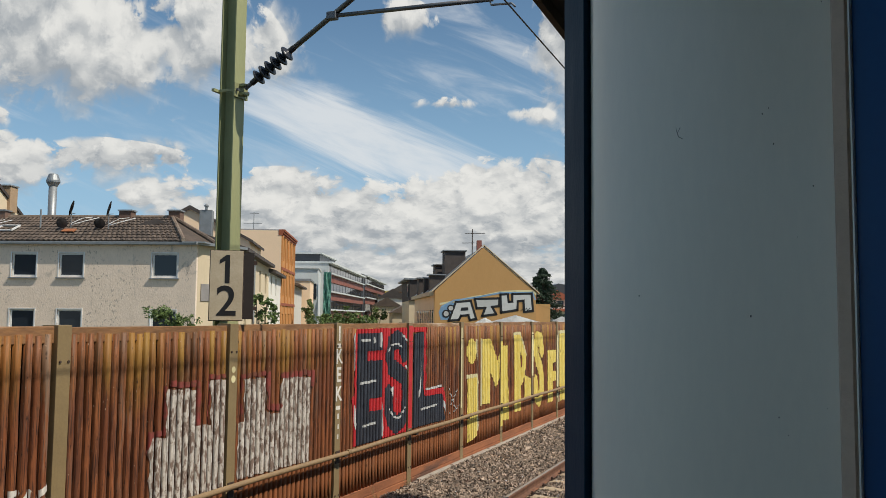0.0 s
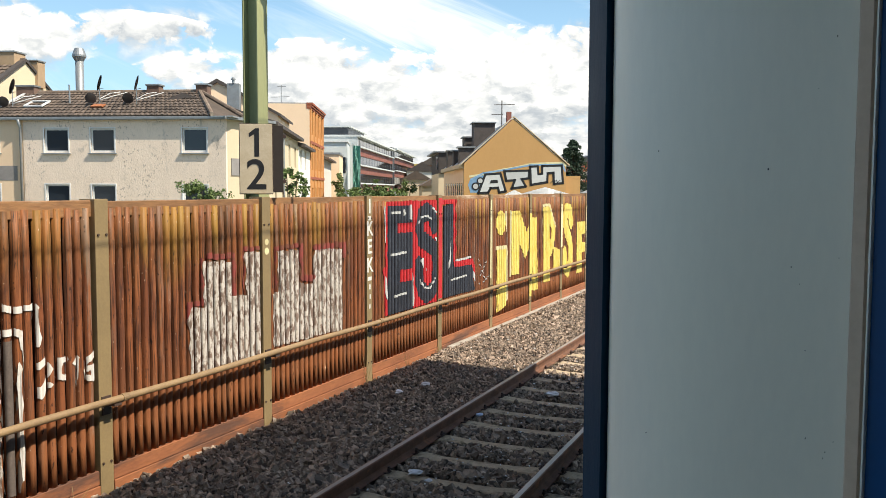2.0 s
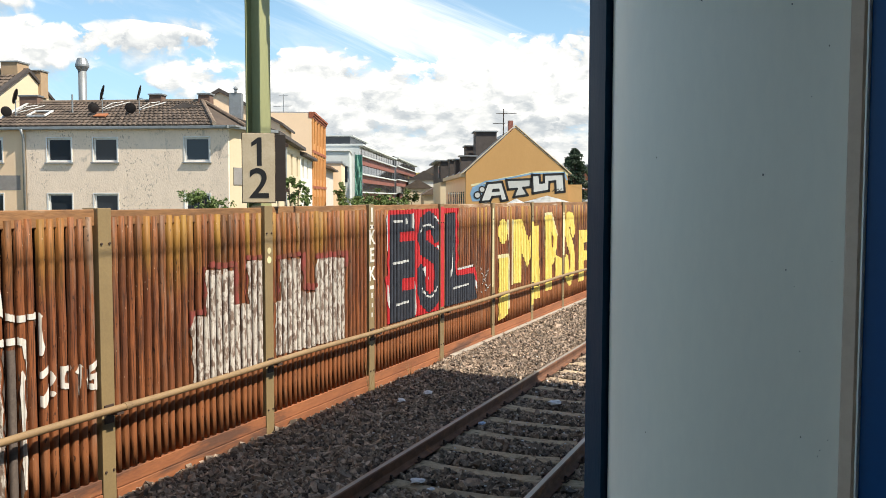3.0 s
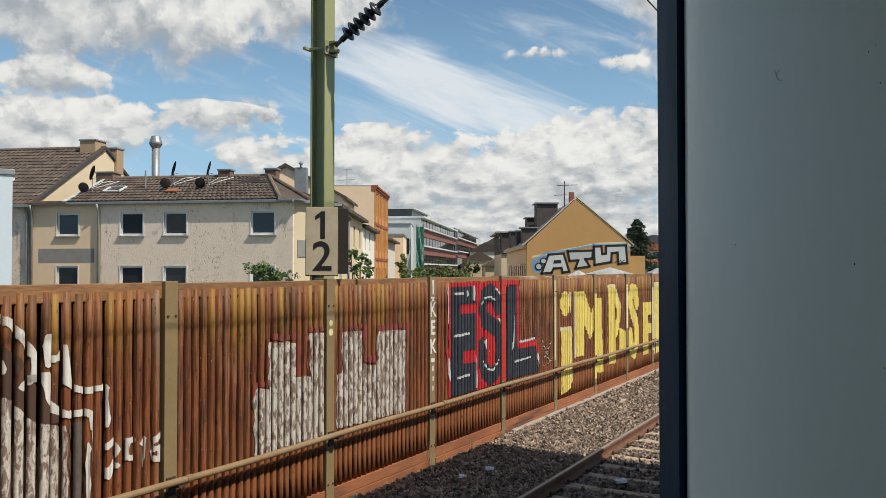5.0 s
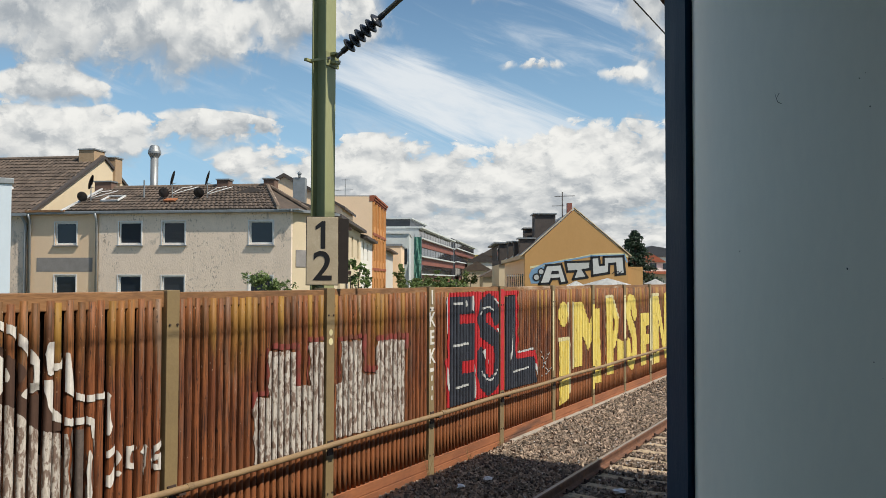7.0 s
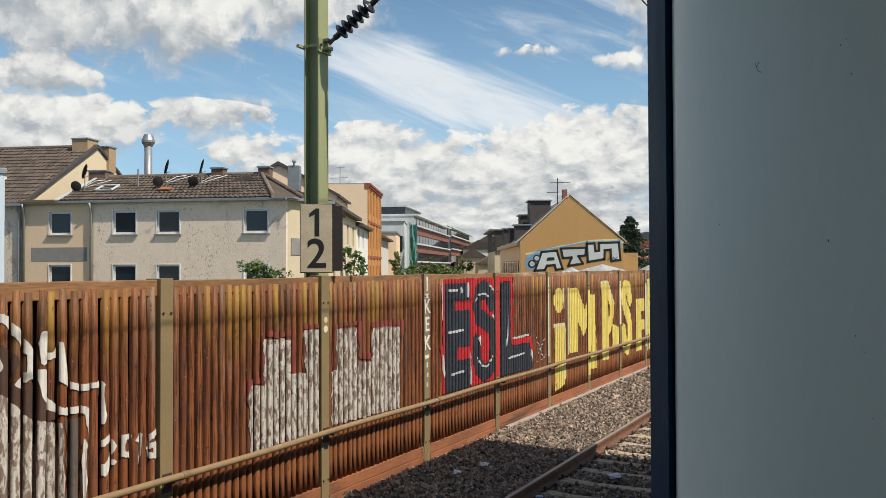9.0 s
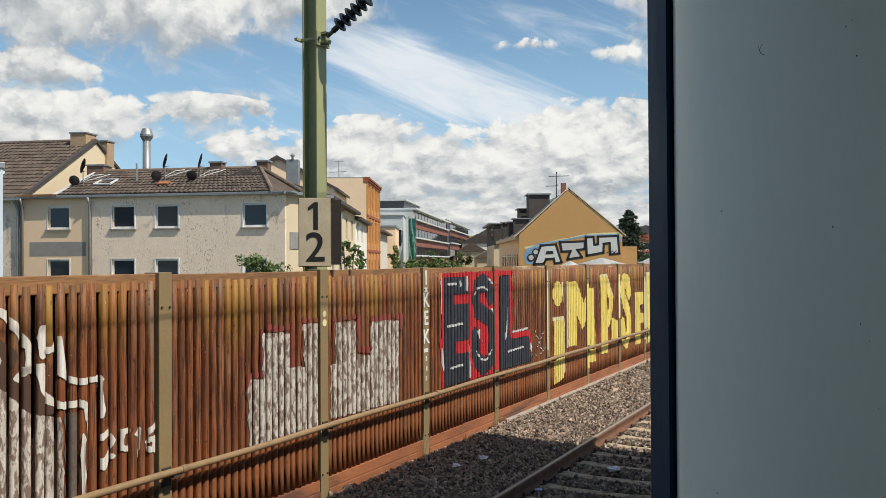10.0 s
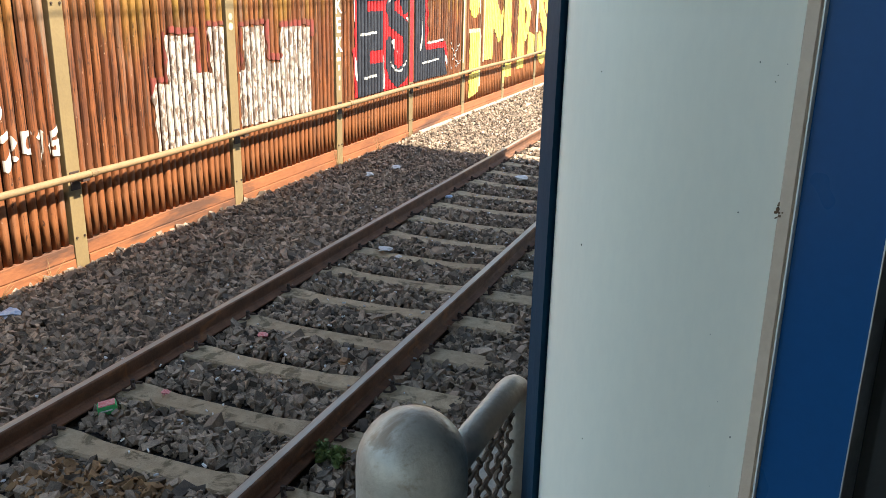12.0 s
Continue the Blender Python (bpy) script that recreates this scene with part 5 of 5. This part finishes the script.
part("corner_eave", prism([(-6.6, 38.1), (-4.7, 41.1), (-5.4, 41.6), (-7.2, 38.9)], 5.62, 5.74, "z"), M_ZINC, wing)
part("grey_plate", boxes((-0.35, 0.35, -0.02, 0.02, 3.2, 3.95)), M_GREYPATCH, wing).matrix_local = pose(-6.3, 39.15, 0, 0, 0, 59)
part("drain", tube([(-5.0, 46.2, 5.5), (-5.0, 46.2, 0.1)], 0.06, 8), M_ZINC, wing)
# gable and flue behind
rear = thing("rear_gable_house", "beige rendered gable behind the grey house", "house", VF @ pose(-8.7, 48, 0))
part("wall", prism([(-3.0, 0), (3.2, 0), (3.2, 6.6), (0.0, 8.35), (-3.0, 6.6)], 0, 6, "y"), M_TAN, rear)
part("verge", prism([(-3.2, 6.5), (0.0, 8.3), (3.4, 6.5), (3.4, 6.65), (0.0, 8.5), (-3.2, 6.65)], -0.15, 6.1, "y"), M_SLATE, rear)
vent = thing("roof_vent", "zinc sheet vent box above the roofs", "vent", VF @ pose(-7.6, 46.5, 0))
part("box", boxes((-0.35, 0.3, 0, 0.6, 6.3, 8.1), bevel=0.02), M_ZINC, vent)
part("cowl", lathe([(0.07, 8.1), (0.07, 8.25), (0.12, 8.27), (0.12, 8.33), (0.02, 8.42)], 12), M_ZINC, vent)
flue = thing("metal_flue", "tall round steel flue with a conical cap", "flue", VF @ pose(-16.55, 50, 0))
part("pipe", lathe([(0.22, 5.0), (0.22, 9.6)], 20), M_ZINC, flue, smooth=True)
part("cap", lathe([(0.22, 9.6), (0.37, 9.85), (0.37, 9.95), (0.24, 10.3), (0.2, 10.32)], 20), M_ZINC, flue)
# large house with a long tiled roof
HB = HA @ pose(-12.81, 0.1, 0)
house_b = thing("brown_roof_house", "large cream house with a long brown tiled roof", "house", HB)
part("wall", boxes((-22, -0.02, 0, 12, 0, 5.6)), M_STUCCO, house_b)
part("gable", prism([(0, 0), (12, 0), (12, 5.7), (6, 9.1), (0, 5.7)], -0.3, 0.0, "x"), M_CREAM, house_b, "cream rendered gable wall")
part("verge", prism([(-0.2, 5.58), (6, 9.08), (12.2, 5.58), (12.2, 5.72), (6, 9.25), (-0.2, 5.72)], -0.2, 0.1, "x"), M_SLATE, house_b)
part("roof", prism([(-0.3, 5.6), (6, 9.1), (12.3, 5.6)], -22, -0.2, "x"), M_SLATE, house_b)
tiles("tiling", house_b, -22, -0.05, -0.3, 5.66, 6, 9.16, M_TILE, 84, 16, 0.05)
part("ridge", tube([(-22, 6, 9.17), (0, 6, 9.17)], 0.12, 8), M_TILE, house_b)
part("gutter", boxes((-22, 0, -0.4, -0.26, 5.55, 5.68)), M_ZINC, house_b)
chimney(house_b, -1.1, -0.2, 5.4, 6.4, 8.3, 9.5, M_CHIM_TAN)
chimney(house_b, -0.35, 0.15, 6.9, 7.6, 7.9, 9.25, M_CHIM_TAN)
part("skylight", boxes((-3.6, -2.6, 0, 1.1, 0.04, 0.14)), M_FRAME, house_b).matrix_local = pose(0, 1.3, 6.55, 30, 0, 0)
part("downpipe", tube([(-0.35, -0.3, 5.6), (-0.25, -0.1, 5.2), (-0.25, -0.08, 0)], 0.07, 8), M_ZINC, house_b)

block = thing("pale_blue_building", "plain pale blue rendered building with a zinc parapet", "building", VF @ pose(-14.85, 30, 0, 0, 0, 29))
part("wall", boxes((-6, 0, 0, 5, 0, 5.9), bevel=0.01), M_PALEBLUE, block)
part("parapet", boxes((-6, 0.06, -0.06, 5.06, 5.9, 6.1), bevel=0.02), M_ZINC, block)

# brick house beyond the wing
brick = thing("brick_house", "orange brick house with a corbelled cornice, plain tan side", "house", VF @ pose(-5.05, 64, 0))
part("side_wall", boxes((-9, -0.02, 0, 0.3, 0, 8.75)), M_TAN, brick)
bops = [(1.0 + 2.2 * i, 1.9 + 2.2 * i, z0, z0 + 1.7) for i in range(4) for z0 in (1.0, 4.0, 6.6)]
part("facade", wall_bm(0.0, 9.6, 0, 8.4, bops), M_BRICK, brick).matrix_local = pose(0.02, 0, 0, 0, 0, 88)
for o in bops:
    part("window", boxes((o[0], o[1], 0.15, 0.2, o[2], o[3])), M_GLASS, brick).matrix_local = pose(0.02, 0, 0, 0, 0, 88)
for i, z in enumerate((8.4, 8.55, 8.7)):
    part("cornice", boxes((-0.03, 9.65, -0.06 - 0.07 * i, 0.25, z, z + 0.14)), M_BRICKDARK, brick).matrix_local = pose(0.02, 0, 0, 0, 0, 88)
for z in (3.3, 5.9):
    part("string_course", boxes((0, 9.6, -0.07, 0.0, z, z + 0.2)), M_BRICKDARK, brick).matrix_local = pose(0.02, 0, 0, 0, 0, 88)
for i in range(5):
    part("pilaster", boxes((2.2 * i + 0.05, 2.2 * i + 0.55, -0.06, 0.0, 0, 8.38)), M_BRICK, brick).matrix_local = pose(0.02, 0, 0, 0, 0, 88)
part("roof", boxes((-9, 0.1, 0.3, 9.6, 8.7, 8.86)), M_ZINC, brick)
ant = thing("roof_antenna", "thin aerial on a pole above the brick house", "antenna", VF @ pose(-7.3, 66, 0))
part("pole", tube([(0, 0, 8.8), (0, 0, 10.3)], 0.03, 6), M_ZINC, ant)
part("rod", tube([(-0.75, 0, 9.4), (0.6, 0, 9.45)], 0.02, 6), M_ZINC, ant)
part("rod", tube([(-0.3, 0, 10.2), (0.35, 0, 10.2)], 0.02, 6), M_ZINC, ant)

low = thing("low_white_house", "low white house with a dark eave down the street", "house", VF @ pose(-4.75, 74, 0))
part("wall", boxes((-8, 0, 0, 12, 0, 5.2)), M_WHITEWALL, low)
part("roof", prism([(0.5, 5.1), (0.5, 5.25), (-4, 6.2), (-8.3, 5.1)], -0.2, 12.2, "y"), M_TILE, low)
shed = thing("beige_building", "plain beige rendered building end", "building", VF @ pose(-4.6, 87, 0))
part("wall", boxes((-6, 0.6, 0, 8, 0, 6.0)), M_TAN, shed)
part("parapet", boxes((-6.1, 0.7, -0.1, 8, 6.0, 6.2)), M_ZINC, shed)


def office(name, label, m, length, height, floors, wall_mat, ends):
    """A long office block with banded floors; x runs along its street front."""
    ob = thing(name, label, "office building", m)
    part("body", boxes((0, length, 0.3, 18, 0, height)), M_DARKBAND, ob)
    step = height / floors
    for f in range(floors):
        z = f * step
        part("spandrel", boxes((0, length, 0.0, 0.3, z, z + step * 0.42)), wall_mat, ob)
        part("ledge", boxes((0, length, -0.35, 0.3, z + step * 0.42, z + step * 0.5)), M_OFFICE, ob)
        for i in range(int(length / 3)):
            part("pane", boxes((i * 3 + 0.15, i * 3 + 2.8, 0.22, 0.28, z + step * 0.5, z + step * 0.98)), M_GLASS, ob)
    part("roof", boxes((-0.4, length + 0.2, -0.45, 18, height, height + 0.22)), M_OFFICE, ob)
    part("end_wall", boxes((-0.3, 0.0, 0.0, 18, 0, height)), ends, ob)
    return ob


yaw_o = math.degrees(math.atan2(38, 4.6))
off1 = office("office_building", "long red and grey office block with white ledges", VF @ pose(-2.7, 108, 0, 0, 0, yaw_o), 40, 9.0, 4, M_REDBAND, M_OFFICE)
part("penthouse", boxes((18, 34, 4, 12, 9.2, 11.4)), M_DARKBAND, off1)
part("penthouse_roof", boxes((17.6, 34.4, 3.6, 12.4, 11.4, 11.6)), M_OFFICE, off1)
off2 = office("office_building", "further red office block with a dark stair tower", VF @ pose(2.5, 152, 0, 0, 0, yaw_o), 42, 9.4, 4, M_REDBAND, M_DARKBAND)
part("stair_tower", boxes((-3.4, 0, 0.1, 10, 0, 9.7)), M_DARKBAND, off2)
yel = thing("yellow_building", "narrow yellow building at the street's end", "building", VF @ pose(8.3, 198, 0))
part("wall", boxes((-0.8, 1.4, 0, 12, 0, 8.3)), M_YELLOWWALL, yel)
for z in (2.6, 4.6, 6.6):
    part("window_band", boxes((-0.7, 1.3, -0.05, 0.1, z, z + 0.8)), M_GLASS, yel)
pale = thing("pale_office", "pale grey building with glazed top storey", "building", VF @ pose(-4.0, 100, 0))
part("wall", boxes((-9, 0.3, 0, 8, 0, 7.9)), M_OFFICE, pale)
part("roof_edge", boxes((-9.2, 0.4, -0.2, 8, 7.9, 8.02)), M_FRAME, pale)
part("window", boxes((-0.9, 0.1, -0.06, 0.1, 4.4, 6.2)), M_GLASS, pale)
net = thing("scaffold_net", "green scaffold netting on a building's corner", "scaffolding", VF @ pose(-2.75, 99.5, 0))
bm = bmesh.new()
r = random.Random(2)
cols = [[bm.verts.new((0.2 * i - 0.3 + r.uniform(-0.06, 0.06), 0.2 * math.sin(i * 2.1 + j), 1 + 0.65 * j)) for i in range(5)] for j in range(11)]
for a, b in zip(cols, cols[1:]):
    for i in range(4):
        bm.faces.new((a[i], a[i + 1], b[i + 1], b[i]))
bmesh.ops.solidify(bm, geom=list(bm.faces), thickness=0.05)
part("net", bm, M_NET, net)
for x in (-0.3, 0.5):
    part("scaffold_tube", tube([(x, 0.3, 0), (x, 0.3, 7.8)], 0.05, 6), M_ZINC, net)

# far low roofs at the end of the street
for i, (x, y, w, h0, mt, rf) in enumerate(((6.2, 150, 5, 4.2, M_CREAM, M_TILE), (9.5, 128, 4.5, 3.6, M_TAN, M_SLATE), (8.2, 170, 6, 6.0, M_WHITEWALL, M_SLATE), (6.6, 104, 3.2, 3.0, M_CREAM, M_TILE), (13.5, 210, 8, 8.4, M_CHIM, M_SLATE))):
    hs = thing("far_house", "small far house with a pitched roof", "house", VF @ pose(x, y, 0), "far houses")
    part("wall", boxes((-w / 2, w / 2, 0, 8, 0, h0)), mt, hs)
    part("roof", prism([(-w / 2 - 0.3, h0), (0, h0 + w * 0.32), (w / 2 + 0.3, h0)], -0.3, 8.3, "y"), rf, hs)

# ochre gable house with a painted wall
HG = VF @ pose(6.27, 65, 0)
gable = thing("ochre_gable_house", "ochre rendered gable house with graffiti and dark dormers", "house", HG)
part("gable_wall", prism([(0, 0), (7.73, 0), (7.73, 4.55), (3.72, 7.92), (0, 4.55)], 0, 0.35, "y"), M_OCHRE, gable)
sops = [(1.2 + 1.9 * i, 1.9 + 1.9 * i, z0, z0 + 1.5) for i in range(9) for z0 in (1.6,)]
sw = part("side_wall", wall_bm(0, 20, 0, 4.5, []), M_TAN, gable)
sw.matrix_local = Matrix(((0, 1, 0, 0.0), (1, 0, 0, 0.36), (0, 0, 1, 0), (0, 0, 0, 1)))
for o in sops:
    part("window", boxes((-0.012, 0.02, o[0], o[1], o[2], o[3])), M_GLASS, gable)
part("roof", prism([(-0.35, 4.35), (3.72, 7.9), (8.1, 4.35)], 0.35, 20, "y"), M_ZINC, gable)
part("verge", prism([(-0.25, 4.42), (3.72, 8.02), (8.0, 4.42), (8.0, 4.5), (3.72, 8.1), (-0.25, 4.5)], -0.06, 0.4, "y"), M_CREAM, gable)
part("cornice", boxes((-0.35, 0.0, 0.3, 20, 4.2, 4.5)), M_CREAM, gable)
for x0, x1, y0, y1, z0, z1 in ((1.4, 3.1, 6.0, 8.0, 5.0, 8.0), (0.9, 1.7, 9.0, 11.0, 4.6, 7.0), (0.0, 1.2, 4.0, 5.2, 4.5, 5.9), (-0.1, 1.0, 8.0, 9.4, 4.5, 5.8), (-0.2, 1.0, 13.0, 15.0, 4.5, 6.0)):
    d = part("dormer", boxes((x0, x1, y0, y1, z0, z1)), M_SLATE, gable)
    part("dormer_roof", boxes((x0 - 0.15, x1 + 0.1, y0 - 0.15, y1 + 0.15, z1, z1 + 0.1)), M_ZINC, d)
part("chimney", boxes((3.35, 3.7, 1.0, 1.5, 7.5, 8.5)), M_REDBAND, gable)
part("chimney", boxes((2.3, 2.9, 7.6, 8.3, 6.5, 8.1)), M_REDBAND, gable)
part("annex", boxes((7.75, 8.9, 0.3, 6, 0, 3.65)), M_OCHRE, gable, "low ochre annex")
part("annex_slope", prism([(7.75, 3.65), (8.9, 3.3), (8.9, 3.65)], 0.29, 0.3, "y"), M_OCHRE, gable)
aer = part("aerial", tube([(3.1, 2.0, 7.3), (3.1, 2.0, 9.45)], 0.04, 6), M_SLATE, gable)
part("rod", tube([(2.5, 2.0, 9.1), (4.1, 2.0, 9.15)], 0.025, 6), M_SLATE, aer)
part("rod", tube([(2.3, 2.0, 8.35), (3.2, 2.0, 8.38)], 0.025, 6), M_SLATE, aer)


def flat_paint(name, outline, mat, label, y):
    part(name, prism(outline, y - 0.006, y, "y"), mat, gable, label)


def ring(name, pts, wide, mat, label, y, closed=True):
    """A painted line along an outline."""
    bm = bmesh.new()
    loop = list(zip(pts, pts[1:] + pts[:1])) if closed else list(zip(pts, pts[1:]))
    for (ax, az), (bx, bz) in loop:
        d = Vector((bx - ax, bz - az)).normalized() * wide / 2
        n = Vector((-d.y, d.x))
        corners = [(ax - d.x + n.x, az - d.y + n.y), (bx + d.x + n.x, bz + d.y + n.y), (bx + d.x - n.x, bz + d.y - n.y), (ax - d.x - n.x, az - d.y - n.y)]
        bm.faces.new([bm.verts.new((x, y, z)) for x, z in corners])
    bmesh.ops.recalc_face_normals(bm, faces=bm.faces)
    part(name, bm, mat, gable, label)


def block_letter(outline, label):
    flat_paint("graffiti_letter", outline, P_SILVER, label, -0.012)
    ring("letter_outline", outline, 0.17, M_BLACK, "black letter outline", -0.022)


flat_paint("paint_cloud", [(0.48, 3.37), (1.33, 3.66), (1.75, 3.73), (1.61, 2.38), (0.48, 2.37), (0.32, 2.95)], P_BLUE, "light blue graffiti cloud", -0.002)
ring("paint_glow", [(0.48, 3.58), (1.33, 3.73), (3.02, 4.13), (3.73, 4.22), (5, 4.52), (6.12, 4.59), (7.46, 4.62), (7.68, 4.45)], 0.16, P_PALE, "pale yellow graffiti glow", -0.008, False)
ring("paint_glow", [(0.55, 3.37), (1.47, 3.84), (3.02, 4.07), (5, 4.45), (7.46, 4.52), (7.65, 4.03)], 0.12, P_BLUE, "light blue graffiti glow", -0.01, False)
block_letter([(1.61, 3.73), (2.74, 3.82), (3.16, 2.47), (2.67, 2.39), (2.57, 2.75), (2.01, 2.7), (1.84, 2.38), (1.09, 2.33)], "silver sprayed letter A")
block_letter([(3.05, 3.97), (4.92, 4.04), (4.89, 3.46), (4.36, 3.39), (4.68, 2.85), (3.61, 2.69), (3.84, 3.31), (3.19, 3.27)], "silver sprayed letter T")
block_letter([(5, 4.33), (5.56, 4.36), (5.63, 3.77), (5.91, 3.81), (5.91, 4.38), (7.39, 4.43), (7.5, 3.12), (6.82, 3.04), (6.77, 3.89), (6.33, 3.84), (6.3, 3.18), (5.06, 2.97)], "silver sprayed letter H")
flat_paint("letter_gap", [(2.03, 3.31), (2.53, 3.34), (2.57, 3.11), (1.96, 3.07)], M_BLACK, "", -0.026)
ring("scribble", [(6.57, 3.15), (6.75, 3.3), (6.82, 3.14), (6.99, 3.32), (7.08, 3.16), (7.28, 3.33)], 0.05, M_BLACK, "thin black signature", -0.03, False)
for (cx, cz), rr in (((1.23, 3.26), 0.27), ((0.88, 2.84), 0.3)):
    flat_paint("bubble", [(cx + rr * math.cos(a), cz + rr * math.sin(a)) for a in np.arange(0, 6.28, 0.45)], M_BLACK, "black ringed bubble", -0.026)
    flat_paint("bubble", [(cx + 0.65 * rr * math.cos(a), cz + 0.65 * rr * math.sin(a)) for a in np.arange(0, 6.28, 0.45)], P_SILVER, "", -0.034)

dark = thing("dark_dormer_house", "dark slate house with dormers further down the street", "house", VF @ pose(5.9, 88, 0))
part("wall", boxes((0, 5, 0, 12, 0, 4.2)), M_CREAM, dark)
part("roof", boxes((0.0, 5, -0.2, 12, 4.2, 6.3), bevel=0.05), M_SLATE, dark)
part("eave", boxes((-0.5, 5.2, -0.4, 12, 6.3, 6.45)), M_ZINC, dark)
part("window", boxes((-0.05, 0.1, 1, 2.4, 4.6, 5.9)), M_GLASS, dark)

right = thing("white_house", "white house with a red tiled roof among trees", "house", VF @ pose(25.4, 108, 0))
part("wall", boxes((-0.3, 6, 0, 9, 0, 4.9)), M_WHITEWALL, right)
part("roof", prism([(-0.6, 4.9), (0.5, 6.1), (2.6, 4.9)], -0.3, 9.3, "y"), M_REDROOF, right)
part("porch_roof", boxes((-0.5, 6, -1.5, 0.0, 3.4, 3.75)), M_REDROOF, right)
for x in (0.6, 2.2, 3.8):
    for z in (1.4, 4.0):
        part("window", boxes((x, x + 0.8, -0.04, 0.05, z, z + 0.75)), M_GLASS, right)
blueroof = thing("zinc_roof_house", "house with a dark blue metal roof", "house", VF @ pose(29.0, 120, 0))
part("wall", boxes((-3, 9, 0, 8, 0, 6.0)), M_WHITEWALL, blueroof)
part("roof", prism([(-3.3, 5.9), (0, 7.4), (9.3, 5.9)], -0.3, 8.3, "y"), M_DARKBAND, blueroof)


def parasol(m, rad, top):
    ob = thing("parasol", "large open white parasol behind the barrier", "parasol", m, "parasols")
    part("pole", tube([(0, 0, 0), (0, 0, top)], 0.03, 8), M_ZINC, ob)
    bm = bmesh.new()
    apex = bm.verts.new((0, 0, top))
    ring = [bm.verts.new((rad * math.cos(math.tau * k / 8), rad * math.sin(math.tau * k / 8), top - 0.3)) for k in range(8)]
    lowr = [bm.verts.new((rad * math.cos(math.tau * k / 8), rad * math.sin(math.tau * k / 8), top - 0.42)) for k in range(8)]
    for k in range(8):
        bm.faces.new((ring[k], ring[(k + 1) % 8], apex))
        bm.faces.new((lowr[k], lowr[(k + 1) % 8], ring[(k + 1) % 8], ring[k]))
    bmesh.ops.solidify(bm, geom=list(bm.faces), thickness=0.02)
    part("canopy", bm, M_CANVAS, ob)


parasol(VF @ pose(5.75, 30, 0), 1.1, 2.72)
parasol(VF @ pose(4.9, 31.5, 0), 0.6, 2.62)
parasol(VF @ pose(7.4, 30, 0), 0.65, 2.7)


def conifer(m, height, width, seed):
    """A spruce: tapered trunk, drooping limbs and many needle sprays."""
    r = random.Random(seed)
    ob = thing("conifer", "dark green spruce with an uneven pointed crown", "tree", m)
    bt, bl = bmesh.new(), bmesh.new()
    tube([(0, 0, 0), (0, 0, height * 0.5), (0, 0, height)], [0.18, 0.1, 0.015], 8, bt)
    for i in range(280):
        f = r.uniform(0.12, 0.99)
        z, reach = height * f, width * (1 - f) ** 0.8 * r.uniform(0.6, 1.15) + 0.06
        a = r.uniform(0, 6.28)
        tip = Vector((reach * math.cos(a), reach * math.sin(a), z - reach * 0.18))
        tube([(0, 0, z), tip], [0.02, 0.006], 4, bt)
        for k in range(22):
            t = r.uniform(0.15, 1.05)
            c = Vector((0, 0, z)).lerp(tip, t)
            leaves(bl, c, 0.14, 2, 0.11, r)
    part("trunk", bt, M_BARK, ob)
    part("crown", bl, M_NEEDLE, ob)


conifer(VF @ pose(16.75, 75, 0), 6.95, 3.9, 3)
shrub("shrub", "leafy green shrub behind the barrier", VF @ pose(-6.3, 30.5, 0), [(-0.25, 0, 2.6, 0.35), (0.2, 0.1, 2.55, 0.3), (0, 0, 2.25, 0.4), (0.45, 0, 2.3, 0.25)], 0.06, 320, 5)
shrub("shrub", "small leafy shrub behind the barrier", VF @ pose(-5.4, 30, 0), [(0, 0, 2.5, 0.16), (0.1, 0, 2.3, 0.2)], 0.05, 110, 6)
shrub("shrub", "tall thin shrub with pale leaves behind the barrier", VF @ pose(-3.05, 30, 0), [(0.25, 0, 3.0, 0.28), (-0.1, 0, 3.2, 0.2), (0.45, 0.1, 2.65, 0.3), (0.0, 0, 2.5, 0.35), (-0.25, 0, 2.9, 0.18)], 0.075, 130, 7)
for i, (x, z) in enumerate(((-2.2, 2.45), (-1.3, 2.6), (-0.4, 2.6), (0.3, 2.5), (1.3, 2.35))):
    shrub("shrub", "row of green street bushes", VF @ pose(x, 62 + i, 0), [(0, 0, z - 0.2, 0.5), (0.5, 0, z - 0.4, 0.4), (-0.4, 0, z - 0.3, 0.45)], 0.1, 220, 20 + i)
shrub("street_tree", "street tree with green leaves beside the office block", VF @ pose(2.8, 95, 0), [(0, 0, 2.9, 0.6), (0.5, 0, 2.5, 0.5), (-0.5, 0, 2.4, 0.5)], 0.13, 260, 31, cat="tree", trunk=0.1)
shrub("street_tree", "slim tree beside the beige building", VF @ pose(-3.5, 72, 0), [(0, 0, 3.0, 0.4), (0.25, 0, 2.6, 0.4), (0.15, 0, 3.5, 0.3)], 0.11, 200, 33, cat="tree", trunk=0.08)
